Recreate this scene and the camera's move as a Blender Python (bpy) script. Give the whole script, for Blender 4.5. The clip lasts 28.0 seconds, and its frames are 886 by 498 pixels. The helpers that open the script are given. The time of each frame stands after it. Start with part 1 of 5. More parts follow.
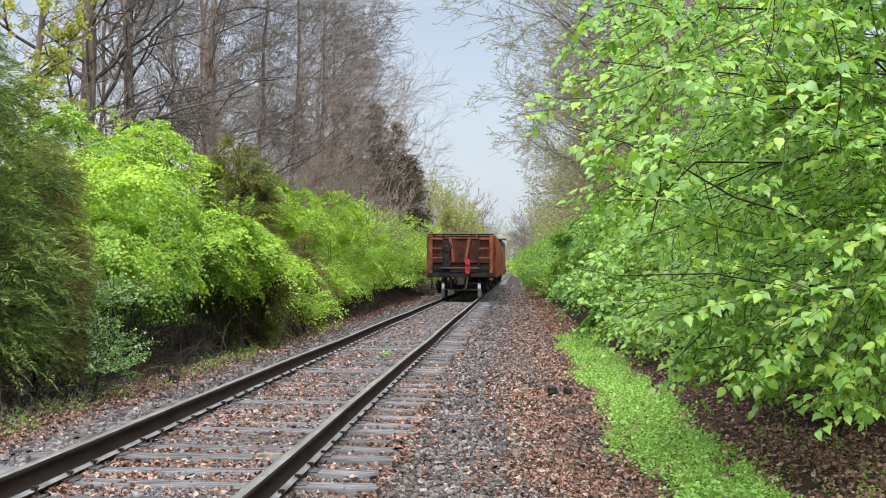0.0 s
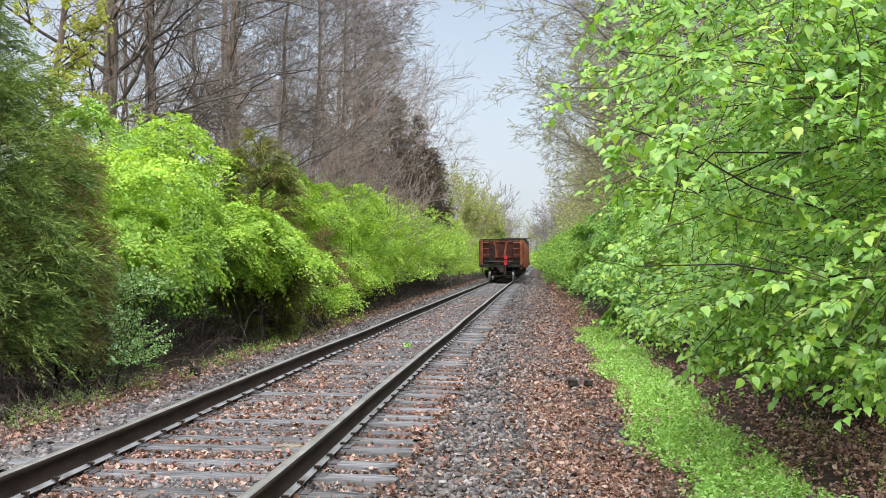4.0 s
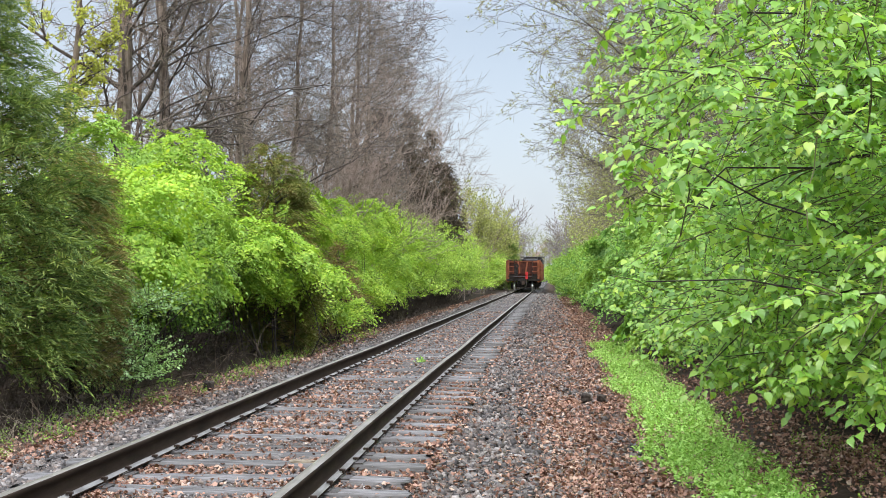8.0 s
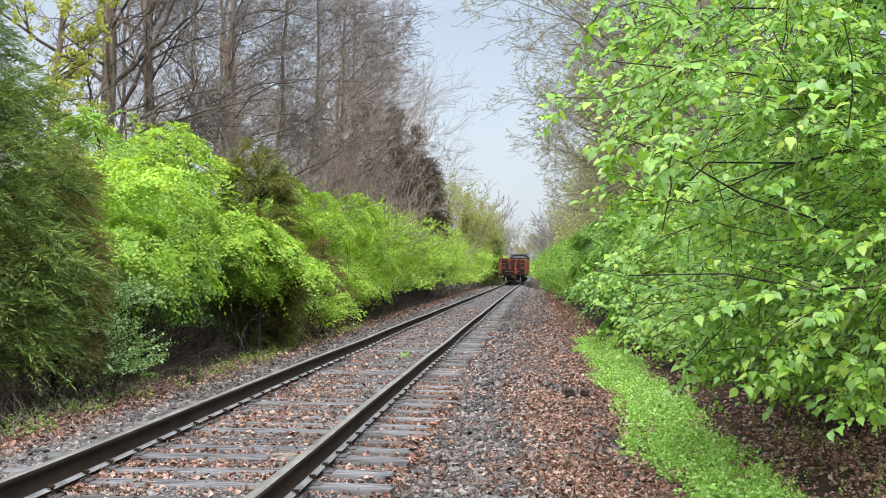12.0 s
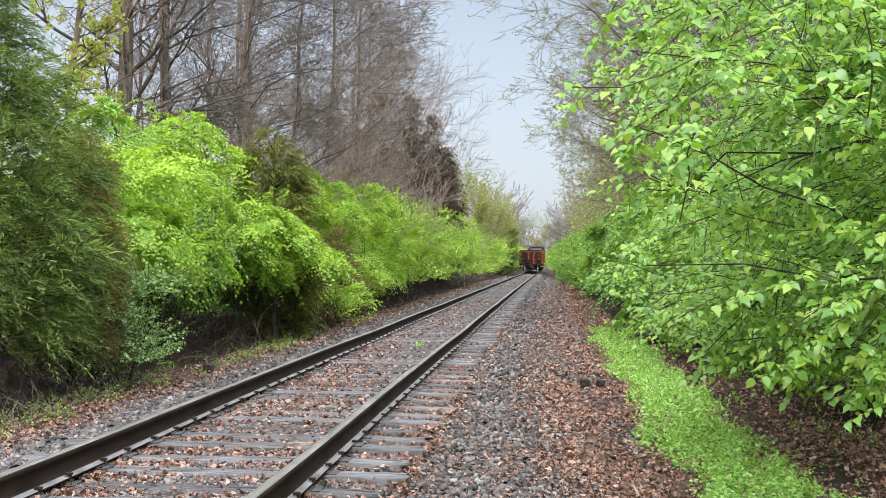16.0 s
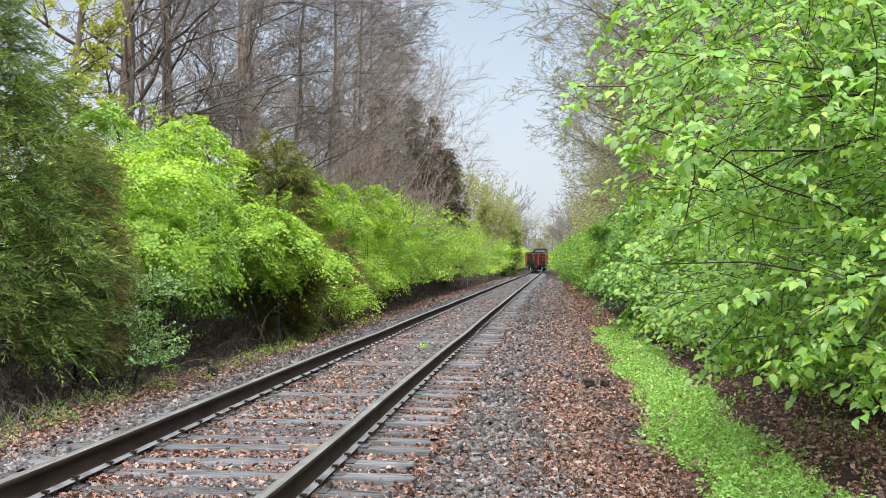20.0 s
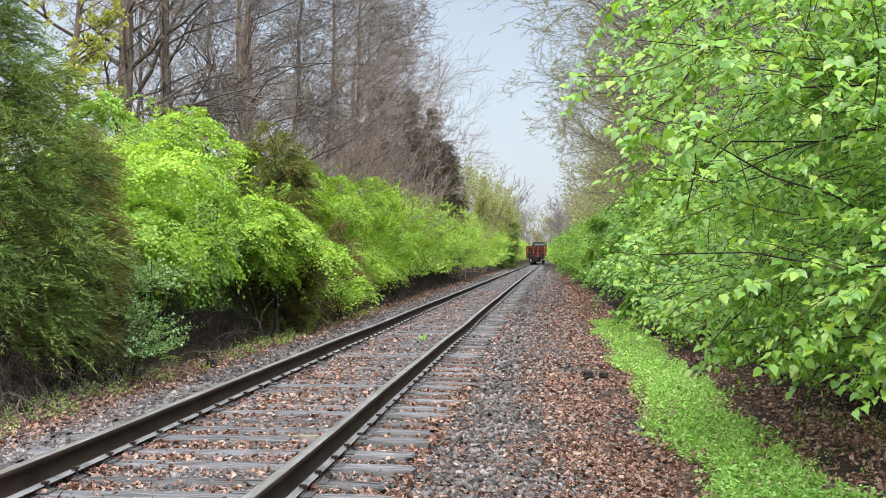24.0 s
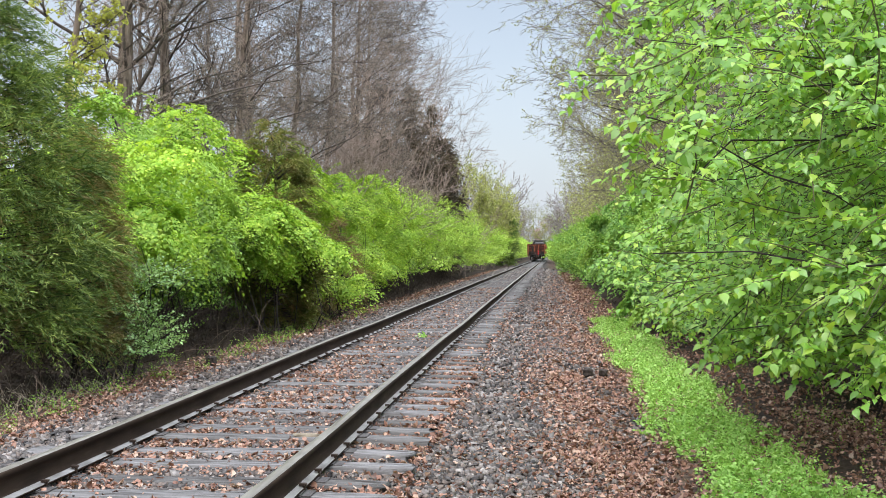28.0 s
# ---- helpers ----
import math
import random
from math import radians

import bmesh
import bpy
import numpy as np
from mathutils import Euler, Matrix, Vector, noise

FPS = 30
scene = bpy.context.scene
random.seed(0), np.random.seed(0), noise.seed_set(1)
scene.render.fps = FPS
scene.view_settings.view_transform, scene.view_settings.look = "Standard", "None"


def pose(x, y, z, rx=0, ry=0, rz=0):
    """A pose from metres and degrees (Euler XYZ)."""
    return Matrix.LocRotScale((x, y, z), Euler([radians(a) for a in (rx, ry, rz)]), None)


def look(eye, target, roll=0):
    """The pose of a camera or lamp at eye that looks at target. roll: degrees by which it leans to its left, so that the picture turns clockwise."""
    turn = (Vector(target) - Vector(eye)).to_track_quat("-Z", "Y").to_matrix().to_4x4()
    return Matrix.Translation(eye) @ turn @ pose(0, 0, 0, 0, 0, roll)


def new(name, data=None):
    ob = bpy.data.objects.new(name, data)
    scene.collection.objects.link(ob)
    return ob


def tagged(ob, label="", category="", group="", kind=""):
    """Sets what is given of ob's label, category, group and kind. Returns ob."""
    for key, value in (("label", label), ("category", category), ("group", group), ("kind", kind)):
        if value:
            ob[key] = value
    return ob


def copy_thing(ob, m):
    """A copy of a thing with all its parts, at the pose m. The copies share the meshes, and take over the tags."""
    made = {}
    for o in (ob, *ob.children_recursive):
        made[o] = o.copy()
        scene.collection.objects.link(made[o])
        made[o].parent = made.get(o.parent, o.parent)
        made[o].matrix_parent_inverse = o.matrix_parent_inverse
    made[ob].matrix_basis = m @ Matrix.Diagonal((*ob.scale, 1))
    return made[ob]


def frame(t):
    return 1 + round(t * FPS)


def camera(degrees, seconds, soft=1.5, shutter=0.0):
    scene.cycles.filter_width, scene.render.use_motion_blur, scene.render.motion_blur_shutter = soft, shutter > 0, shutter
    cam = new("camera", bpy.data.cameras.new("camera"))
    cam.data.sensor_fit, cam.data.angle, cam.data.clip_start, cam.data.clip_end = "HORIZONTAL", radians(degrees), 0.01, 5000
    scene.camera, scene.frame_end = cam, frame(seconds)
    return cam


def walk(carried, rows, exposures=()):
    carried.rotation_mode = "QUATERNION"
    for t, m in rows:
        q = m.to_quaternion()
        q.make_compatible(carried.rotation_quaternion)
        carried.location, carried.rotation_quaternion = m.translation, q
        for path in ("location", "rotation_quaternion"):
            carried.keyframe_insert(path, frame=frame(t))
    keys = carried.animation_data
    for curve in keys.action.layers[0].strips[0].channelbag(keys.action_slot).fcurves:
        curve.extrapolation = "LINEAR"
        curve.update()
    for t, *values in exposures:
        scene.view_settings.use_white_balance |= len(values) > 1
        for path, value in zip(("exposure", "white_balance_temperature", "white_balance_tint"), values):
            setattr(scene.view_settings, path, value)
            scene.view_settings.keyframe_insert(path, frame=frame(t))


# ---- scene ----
cam = camera(38.5, 28.0, soft=0.9)

# seconds, eye x y z, turn left, tilt up, roll (degrees); a hand-held camera beside the track
PATH = (
    (0, -0.002, 0.004, 1.362, 3.144, 0.921, 0.145),
    (0.5, 0.002, 0.002, 1.360, 3.194, 0.722, 0.238),
    (1, 0.007, 0.006, 1.360, 3.260, 0.528, 0.267),
    (1.5, 0.007, 0.008, 1.358, 3.350, 0.284, 0.349),
    (2, 0.010, 0.010, 1.353, 3.524, 0.071, 0.233),
    (2.5, 0.014, 0.012, 1.353, 3.699, -0.019, 0.145),
    (3, 0.011, 0.016, 1.348, 3.898, 0.086, 0.060),
    (3.5, 0.015, 0.017, 1.351, 4.009, 0.288, 0.043),
    (5.5, 0.018, 0.004, 1.355, 4.496, 1.396, 0.141),
    (6, 0.026, 0.006, 1.356, 4.501, 1.271, 0.006),
    (6.5, 0.031, 0.009, 1.353, 4.411, 1.271, -0.083),
    (7, 0.030, 0.005, 1.360, 4.425, 1.340, -0.163),
    (7.5, 0.027, 0.000, 1.355, 4.614, 1.397, -0.064),
    (8, 0.023, 0.002, 1.356, 4.723, 1.272, 0.053),
    (8.5, 0.025, -0.003, 1.353, 4.721, 1.050, 0.074),
    (9, 0.028, -0.003, 1.349, 4.635, 0.996, 0.153),
    (9.5, 0.031, 0.001, 1.349, 4.619, 1.030, 0.156),
    (10, 0.030, 0.003, 1.350, 4.606, 1.119, 0.193),
    (10.5, 0.033, 0.002, 1.348, 4.632, 1.252, 0.255),
    (11, 0.034, 0.003, 1.350, 4.369, 1.289, 0.192),
    (11.5, 0.034, 0.009, 1.348, 4.119, 1.194, 0.174),
    (12, 0.033, 0.001, 1.350, 4.045, 1.045, 0.222),
    (12.5, 0.033, 0.003, 1.349, 4.113, 0.976, 0.257),
    (14.5, 0.031, -0.002, 1.350, 4.502, 0.942, 0.308),
    (15, 0.032, 0.000, 1.345, 4.507, 0.891, 0.433),
    (15.5, 0.035, 0.001, 1.345, 4.588, 0.747, 0.399),
    (16, 0.025, -0.004, 1.347, 4.727, 0.593, 0.394),
    (16.5, 0.023, -0.000, 1.343, 4.847, 0.517, 0.327),
    (17, 0.023, -0.002, 1.346, 4.863, 0.510, 0.310),
    (17.5, 0.020, -0.002, 1.343, 4.917, 0.517, 0.321),
    (18, 0.014, -0.005, 1.344, 4.959, 0.586, 0.333),
    (18.5, 0.017, -0.009, 1.343, 4.954, 0.657, 0.218),
    (19, 0.013, -0.007, 1.346, 4.898, 0.673, 0.075),
    (19.5, 0.017, -0.010, 1.342, 4.837, 0.658, -0.060),
    (20, 0.012, -0.007, 1.342, 4.838, 0.662, -0.041),
    (20.5, 0.009, -0.008, 1.341, 4.858, 0.660, -0.048),
    (21, 0.009, -0.009, 1.340, 4.898, 0.532, -0.035),
    (21.5, 0.003, -0.012, 1.337, 4.844, 0.406, 0.004),
    (23.5, 0.007, -0.005, 1.339, 4.817, 0.406, 0.009),
    (24, 0.002, -0.003, 1.334, 4.755, 0.318, -0.003),
    (24.5, 0.003, -0.005, 1.334, 4.730, 0.291, 0.119),
    (25, -0.003, -0.008, 1.335, 4.717, 0.290, 0.130),
    (25.5, -0.003, -0.007, 1.335, 4.717, 0.251, 0.134),
    (26, -0.006, -0.006, 1.336, 4.661, 0.259, 0.222),
    (26.5, -0.006, -0.007, 1.337, 4.671, 0.215, 0.201),
    (27, -0.003, -0.007, 1.336, 4.678, 0.055, 0.136),
    (27.5, 0.001, -0.004, 1.335, 4.725, 0.019, 0.151),
    (28, 0.000, -0.000, 1.340, 4.736, 0.204, -0.000),
)


def held(x, y, z, yaw, tilt, roll):
    return pose(x, y, z, 0, 0, yaw) @ pose(0, 0, 0, 90 + tilt) @ pose(0, 0, 0, 0, 0, roll)


walk(cam, [(row[0], held(*row[1:])) for row in PATH], [(0, 0.5), (1.5, 0.52), (5.5, 0.57), (28, 0.57)])

# ---- world and sun: a bright overcast spring day ----
SUN_UP, SUN_TURN = radians(52), radians(190)
world = bpy.data.worlds.new("overcast")
scene.world = world
world.use_nodes = True
wn, wl = world.node_tree.nodes, world.node_tree.links
wn.clear()
sky = wn.new("ShaderNodeTexSky")
sky.sky_type, sky.sun_disc = "NISHITA", False
sky.sun_elevation, sky.sun_rotation = SUN_UP, SUN_TURN
sky.air_density, sky.dust_density, sky.ozone_density = 1.0, 4.0, 1.0
sky_bg = wn.new("ShaderNodeBackground")
sky_bg.inputs["Strength"].default_value = 0.06
wl.new(sky.outputs["Color"], sky_bg.inputs["Color"])
cloud_map = wn.new("ShaderNodeTexCoord")
cloud = wn.new("ShaderNodeTexNoise")
cloud.inputs["Scale"].default_value, cloud.inputs["Detail"].default_value = 2.2, 5.0
wl.new(cloud_map.outputs["Generated"], cloud.inputs["Vector"])
cloud_ramp = wn.new("ShaderNodeValToRGB")
cloud_ramp.color_ramp.elements[0].position, cloud_ramp.color_ramp.elements[0].color = 0.3, (0.62, 0.69, 0.79, 1)
cloud_ramp.color_ramp.elements[1].position, cloud_ramp.color_ramp.elements[1].color = 0.7, (0.80, 0.84, 0.90, 1)
wl.new(cloud.outputs["Fac"], cloud_ramp.inputs["Fac"])
# an overcast sky is about three times as bright overhead as at the horizon
cloud_xyz = wn.new("ShaderNodeSeparateXYZ")
wl.new(cloud_map.outputs["Generated"], cloud_xyz.inputs[0])
cloud_rise = wn.new("ShaderNodeValToRGB")
for k, (spot, level) in enumerate(((0.0, 0.195), (0.2, 0.128), (0.85, 1.0))):
    stop = cloud_rise.color_ramp.elements[k] if k < 2 else cloud_rise.color_ramp.elements.new(spot)
    stop.position, stop.color = spot, (level, level, level, 1)
wl.new(cloud_xyz.outputs["Z"], cloud_rise.inputs["Fac"])
cloud_gain = wn.new("ShaderNodeMath")
cloud_gain.operation = "MULTIPLY"
cloud_gain.inputs[1].default_value = 3.1
wl.new(cloud_rise.outputs["Color"], cloud_gain.inputs[0])
cloud_bg = wn.new("ShaderNodeBackground")
wl.new(cloud_gain.outputs["Value"], cloud_bg.inputs["Strength"])
wl.new(cloud_ramp.outputs["Color"], cloud_bg.inputs["Color"])
both = wn.new("ShaderNodeAddShader")
wl.new(sky_bg.outputs[0], both.inputs[0])
wl.new(cloud_bg.outputs[0], both.inputs[1])
world_out = wn.new("ShaderNodeOutputWorld")
wl.new(both.outputs[0], world_out.inputs["Surface"])

sun = new("sun", bpy.data.lights.new("sun", "SUN"))
sun.data.energy, sun.data.angle, sun.data.color = 1.5, radians(30), (1.0, 0.96, 0.9)
sun.matrix_world = look((0, 0, 60), (-60 * math.sin(SUN_TURN) / math.tan(SUN_UP), -60 * math.cos(SUN_TURN) / math.tan(SUN_UP), 0))


# ---- materials ----
def material(name):
    m = bpy.data.materials.new(name)
    m.use_nodes = True
    m.node_tree.nodes.clear()
    return m, m.node_tree.nodes, m.node_tree.links


def noise_node(n, l, scale, detail=4.0, stretch=None, rough=0.6):
    tc = n.new("ShaderNodeTexCoord")
    tex = n.new("ShaderNodeTexNoise")
    tex.inputs["Scale"].default_value = scale
    tex.inputs["Detail"].default_value = detail
    tex.inputs["Roughness"].default_value = rough
    if stretch:
        mp = n.new("ShaderNodeMapping")
        mp.inputs["Scale"].default_value = stretch
        l.new(tc.outputs["Object"], mp.inputs["Vector"])
        l.new(mp.outputs["Vector"], tex.inputs["Vector"])
    else:
        l.new(tc.outputs["Object"], tex.inputs["Vector"])
    return tex.outputs["Fac"]


def ramp_node(n, l, fac, stops):
    r = n.new("ShaderNodeValToRGB")
    while len(r.color_ramp.elements) < len(stops):
        r.color_ramp.elements.new(0.5)
    for e, (p, c) in zip(r.color_ramp.elements, stops):
        e.position, e.color = p, (*c, 1)
    l.new(fac, r.inputs["Fac"])
    return r.outputs["Color"]


def mix_node(n, l, kind, fac, a, b):
    m = n.new("ShaderNodeMix")
    m.data_type, m.blend_type = "RGBA", kind
    for sock, v in ((m.inputs[0], fac), (m.inputs[6], a), (m.inputs[7], b)):
        if isinstance(v, (int, float)):
            sock.default_value = v
        elif isinstance(v, tuple):
            sock.default_value = (*v, 1)
        else:
            l.new(v, sock)
    return m.outputs[2]


def surface(name, stops, scale, rough=0.8, metal=0.0, bump=0.3, stretch=None, island=None, random_stops=None, detail=6.0, bump_size=0.01, gloss=0.2):
    """A solid surface: a noise through a colour ramp, a coarser one that darkens it in blotches, and a bump."""
    m, n, l = material(name)
    fac = noise_node(n, l, scale, detail, stretch)
    col = ramp_node(n, l, fac, stops)
    blotch = ramp_node(n, l, noise_node(n, l, scale * 0.17, 3.0), [(0.3, (0.72, 0.72, 0.72)), (0.7, (1.1, 1.1, 1.1))])
    col = mix_node(n, l, "MULTIPLY", 1.0, col, blotch)
    if random_stops:
        if island:
            g = n.new("ShaderNodeNewGeometry")
            rnd = g.outputs["Random Per Island"]
        else:
            g = n.new("ShaderNodeObjectInfo")
            rnd = g.outputs["Random"]
        col = mix_node(n, l, "MULTIPLY", 1.0, col, ramp_node(n, l, rnd, random_stops))
    p = n.new("ShaderNodeBsdfPrincipled")
    l.new(col, p.inputs["Base Color"])
    p.inputs["Roughness"].default_value, p.inputs["Metallic"].default_value = rough, metal
    p.inputs["Specular IOR Level"].default_value = gloss
    if bump:
        b = n.new("ShaderNodeBump")
        b.inputs["Strength"].default_value, b.inputs["Distance"].default_value = bump, bump_size
        l.new(noise_node(n, l, scale * 2.5, 5.0, stretch), b.inputs["Height"])
        l.new(b.outputs["Normal"], p.inputs["Normal"])
    o = n.new("ShaderNodeOutputMaterial")
    l.new(p.outputs[0], o.inputs["Surface"])
    return m


def leafy(name, stops, through_light=0.45, gloss=0.08, rough=0.45, spread=None):
    """Thin leaves: every leaf its own tint, part of the light passes through."""
    m, n, l = material(name)
    g = n.new("ShaderNodeNewGeometry")
    col = ramp_node(n, l, g.outputs["Random Per Island"], stops)
    if spread:
        col = mix_node(n, l, "MULTIPLY", 1.0, col, ramp_node(n, l, noise_node(n, l, spread, 2.0), [(0.3, (0.65, 0.7, 0.75)), (0.7, (1.2, 1.12, 1.0))]))
    d = n.new("ShaderNodeBsdfDiffuse")
    l.new(col, d.inputs["Color"])
    t = n.new("ShaderNodeBsdfTranslucent")
    l.new(mix_node(n, l, "MULTIPLY", 1.0, col, (1.15, 1.1, 0.55)), t.inputs["Color"])
    mx = n.new("ShaderNodeMixShader")
    mx.inputs[0].default_value = through_light
    l.new(d.outputs[0], mx.inputs[1])
    l.new(t.outputs[0], mx.inputs[2])
    gl = n.new("ShaderNodeBsdfGlossy")
    gl.inputs["Roughness"].default_value = rough
    m2 = n.new("ShaderNodeMixShader")
    m2.inputs[0].default_value = gloss
    l.new(mx.outputs[0], m2.inputs[1])
    l.new(gl.outputs[0], m2.inputs[2])
    o = n.new("ShaderNodeOutputMaterial")
    l.new(m2.outputs[0], o.inputs["Surface"])
    return m


def ground_material():
    """Grey ballast along the track, brown leaf litter beside it, dark wood soil further out. The tones include painted
    shade in gaps and under shrubs.
    """
    m, n, l = material("ground_soil")
    tc = n.new("ShaderNodeTexCoord")
    sep = n.new("ShaderNodeSeparateXYZ")
    l.new(tc.outputs["Object"], sep.inputs[0])
    vor = n.new("ShaderNodeTexVoronoi")
    vor.inputs["Scale"].default_value = 24.0
    l.new(tc.outputs["Object"], vor.inputs["Vector"])
    # kept dark to paint the shade in gaps between loose stones
    stone = ramp_node(n, l, vor.outputs["Color"], [(0.0, (0.012, 0.011, 0.010)), (0.5, (0.034, 0.031, 0.028)), (1.0, (0.085, 0.078, 0.072))])
    vor2 = n.new("ShaderNodeTexVoronoi")
    vor2.inputs["Scale"].default_value = 16.0
    l.new(tc.outputs["Object"], vor2.inputs["Vector"])
    # dark as well, for shade between the leaves lying on it
    litter = ramp_node(n, l, vor2.outputs["Color"], [(0.0, (0.018, 0.012, 0.009)), (0.45, (0.055, 0.037, 0.028)), (1.0, (0.13, 0.092, 0.07))])
    soil = ramp_node(n, l, noise_node(n, l, 5.0, 8.0), [(0.3, (0.012, 0.009, 0.007)), (0.7, (0.06, 0.04, 0.027))])
    wob = noise_node(n, l, 1.3, 5.0)

    def band(lo, hi):
        a = n.new("ShaderNodeMath")
        a.operation = "MULTIPLY_ADD"
        l.new(wob, a.inputs[0])
        a.inputs[1].default_value = 1.2
        l.new(sep.outputs["X"], a.inputs[2])
        r = n.new("ShaderNodeMapRange")
        r.inputs["From Min"].default_value, r.inputs["From Max"].default_value = lo + 0.6, hi + 0.6
        l.new(a.outputs[0], r.inputs["Value"])
        return r.outputs["Result"]

    c = mix_node(n, l, "MIX", band(-4.5, -3.9), litter, stone)
    c = mix_node(n, l, "MIX", band(-0.35, 0.25), c, litter)
    c = mix_node(n, l, "MIX", band(1.3, 2.1), c, soil)
    # dark soil starts at the shrubs and carries the shade beneath them
    c = mix_node(n, l, "MIX", band(-5.2, -4.7), soil, c)
    p = n.new("ShaderNodeBsdfPrincipled")
    p.inputs["Roughness"].default_value = 0.9
    p.inputs["Specular IOR Level"].default_value = 0.1
    l.new(c, p.inputs["Base Color"])
    b = n.new("ShaderNodeBump")
    b.inputs["Strength"].default_value, b.inputs["Distance"].default_value = 0.35, 0.015
    l.new(vor.outputs["Distance"], b.inputs["Height"])
    l.new(b.outputs["Normal"], p.inputs["Normal"])
    o = n.new("ShaderNodeOutputMaterial")
    l.new(p.outputs[0], o.inputs["Surface"])
    return m


M_GROUND = ground_material()
M_STONE = surface("ballast_stone", [(0.25, (0.058, 0.055, 0.053)), (0.55, (0.13, 0.123, 0.12)), (0.8, (0.22, 0.212, 0.208))], 30, 0.75, bump=0.15, island=True,
                  random_stops=[(0.0, (0.28, 0.27, 0.28)), (0.3, (0.75, 0.73, 0.74)), (0.5, (1.0, 0.86, 0.79)), (0.68, (1.45, 1.24, 1.12)), (0.85, (1.4, 1.38, 1.38)), (1.0, (2.4, 2.28, 2.2))])
M_LITTER = leafy("dead_leaf", [(0.0, (0.055, 0.028, 0.02)), (0.3, (0.175, 0.082, 0.056)), (0.6, (0.30, 0.158, 0.11)), (0.88, (0.385, 0.245, 0.18)), (1.0, (0.45, 0.33, 0.26))], 0.1, 0.05, 0.5)
M_GRASS = leafy("chickweed_leaf", [(0.0, (0.165, 0.315, 0.062)), (0.5, (0.30, 0.51, 0.125)), (1.0, (0.44, 0.645, 0.22))], 0.35, 0.01, 0.5)
M_RAIL = surface("rusted_rail_steel", [(0.3, (0.019, 0.0125, 0.009)), (0.6, (0.036, 0.024, 0.017)), (0.8, (0.062, 0.043, 0.03))], 14, 0.85, 0.0, 0.25, (1, 0.15, 1), gloss=0.08)
# light grey paints the skylight falling on top of the rail base
M_FLANGE_LIT = surface("lit_rail_base", [(0.3, (0.16, 0.15, 0.145)), (0.7, (0.36, 0.35, 0.345))], 16, 0.7, 0.0, 0.15, (1, 0.2, 1))
M_RAILTOP = surface("worn_rail_head", [(0.3, (0.14, 0.125, 0.10)), (0.6, (0.27, 0.25, 0.22)), (0.8, (0.4, 0.38, 0.35))], 18, 0.42, 0.6, 0.1, (1, 0.06, 1))
M_TIE = surface("weathered_tie_wood", [(0.27, (0.017, 0.015, 0.014)), (0.46, (0.085, 0.081, 0.08)), (0.73, (0.225, 0.22, 0.222))], 7, 0.8, 0.0, 0.7, (0.35, 5, 5),
                random_stops=[(0.0, (0.7, 0.68, 0.66)), (0.5, (1.0, 1.0, 1.0)), (1.0, (1.35, 1.35, 1.38))])
M_IRON = surface("rusted_iron", [(0.3, (0.03, 0.022, 0.018)), (0.7, (0.10, 0.07, 0.055))], 40, 0.7, 0.3, 0.3)
M_PLATE = surface("grey_tie_plate", [(0.3, (0.04, 0.036, 0.034)), (0.7, (0.13, 0.12, 0.12))], 30, 0.55, 0.3, 0.3)
M_BARK = surface("grey_bark", [(0.3, (0.075, 0.06, 0.046)), (0.55, (0.23, 0.19, 0.155)), (0.75, (0.40, 0.345, 0.29))], 14, 0.9, 0, 0.9, (1, 1, 0.22),
                 random_stops=[(0.0, (0.8, 0.76, 0.74)), (1.0, (1.15, 1.12, 1.1))])
M_TWIG = surface("brown_twig", [(0.3, (0.155, 0.132, 0.112)), (0.7, (0.31, 0.268, 0.232))], 3, 0.9, 0, 0.0,
                 random_stops=[(0.0, (0.75, 0.71, 0.69)), (1.0, (1.2, 1.14, 1.1))])
M_DARKTWIG = surface("dark_brown_twig", [(0.3, (0.05, 0.041, 0.034)), (0.7, (0.14, 0.118, 0.10))], 3, 0.9, 0, 0.0)
# lightened twig tone, standing for the air before trees farther back
M_MIDTWIG = surface("hazed_grey_brown_twig", [(0.3, (0.20, 0.165, 0.138)), (0.7, (0.34, 0.285, 0.245))], 3, 0.9, 0, 0.0)
M_BROWNTWIG = surface("reddish_brown_twig", [(0.3, (0.22, 0.165, 0.135)), (0.7, (0.38, 0.30, 0.25))], 3, 0.9, 0, 0.0)
# distance haze is put into this paler grey
M_FARTWIG = surface("hazed_far_twig", [(0.3, (0.20, 0.175, 0.16)), (0.7, (0.34, 0.305, 0.285))], 1, 0.95, 0, 0.0)
M_SHOOT = surface("young_green_brown_shoot", [(0.3, (0.07, 0.075, 0.03)), (0.7, (0.15, 0.16, 0.06))], 25, 0.8, 0, 0.0)
M_PALETWIG = surface("pale_olive_twig", [(0.3, (0.14, 0.12, 0.088)), (0.7, (0.25, 0.215, 0.165))], 3, 0.9, 0, 0.0)
# dead twigs, their brown darkened with the shade under the shrubs
M_DEADTWIG = surface("shaded_dead_twig", [(0.3, (0.025, 0.019, 0.015)), (0.7, (0.075, 0.058, 0.045))], 3, 0.9, 0, 0.0)
M_CANE = surface("pale_brown_cane", [(0.3, (0.09, 0.066, 0.05)), (0.7, (0.20, 0.155, 0.12))], 8, 0.9, 0, 0.0)
M_DARKBARK = surface("dark_brown_bark", [(0.3, (0.018, 0.014, 0.012)), (0.7, (0.06, 0.048, 0.04))], 25, 0.8, 0, 0.4, (1, 1, 0.3))
M_BUSH = leafy("honeysuckle_leaf", [(0.0, (0.23, 0.42, 0.055)), (0.5, (0.345, 0.55, 0.08)), (0.85, (0.43, 0.62, 0.10)), (1.0, (0.56, 0.70, 0.13))], 0.44, 0.02, 0.5, 0.8)
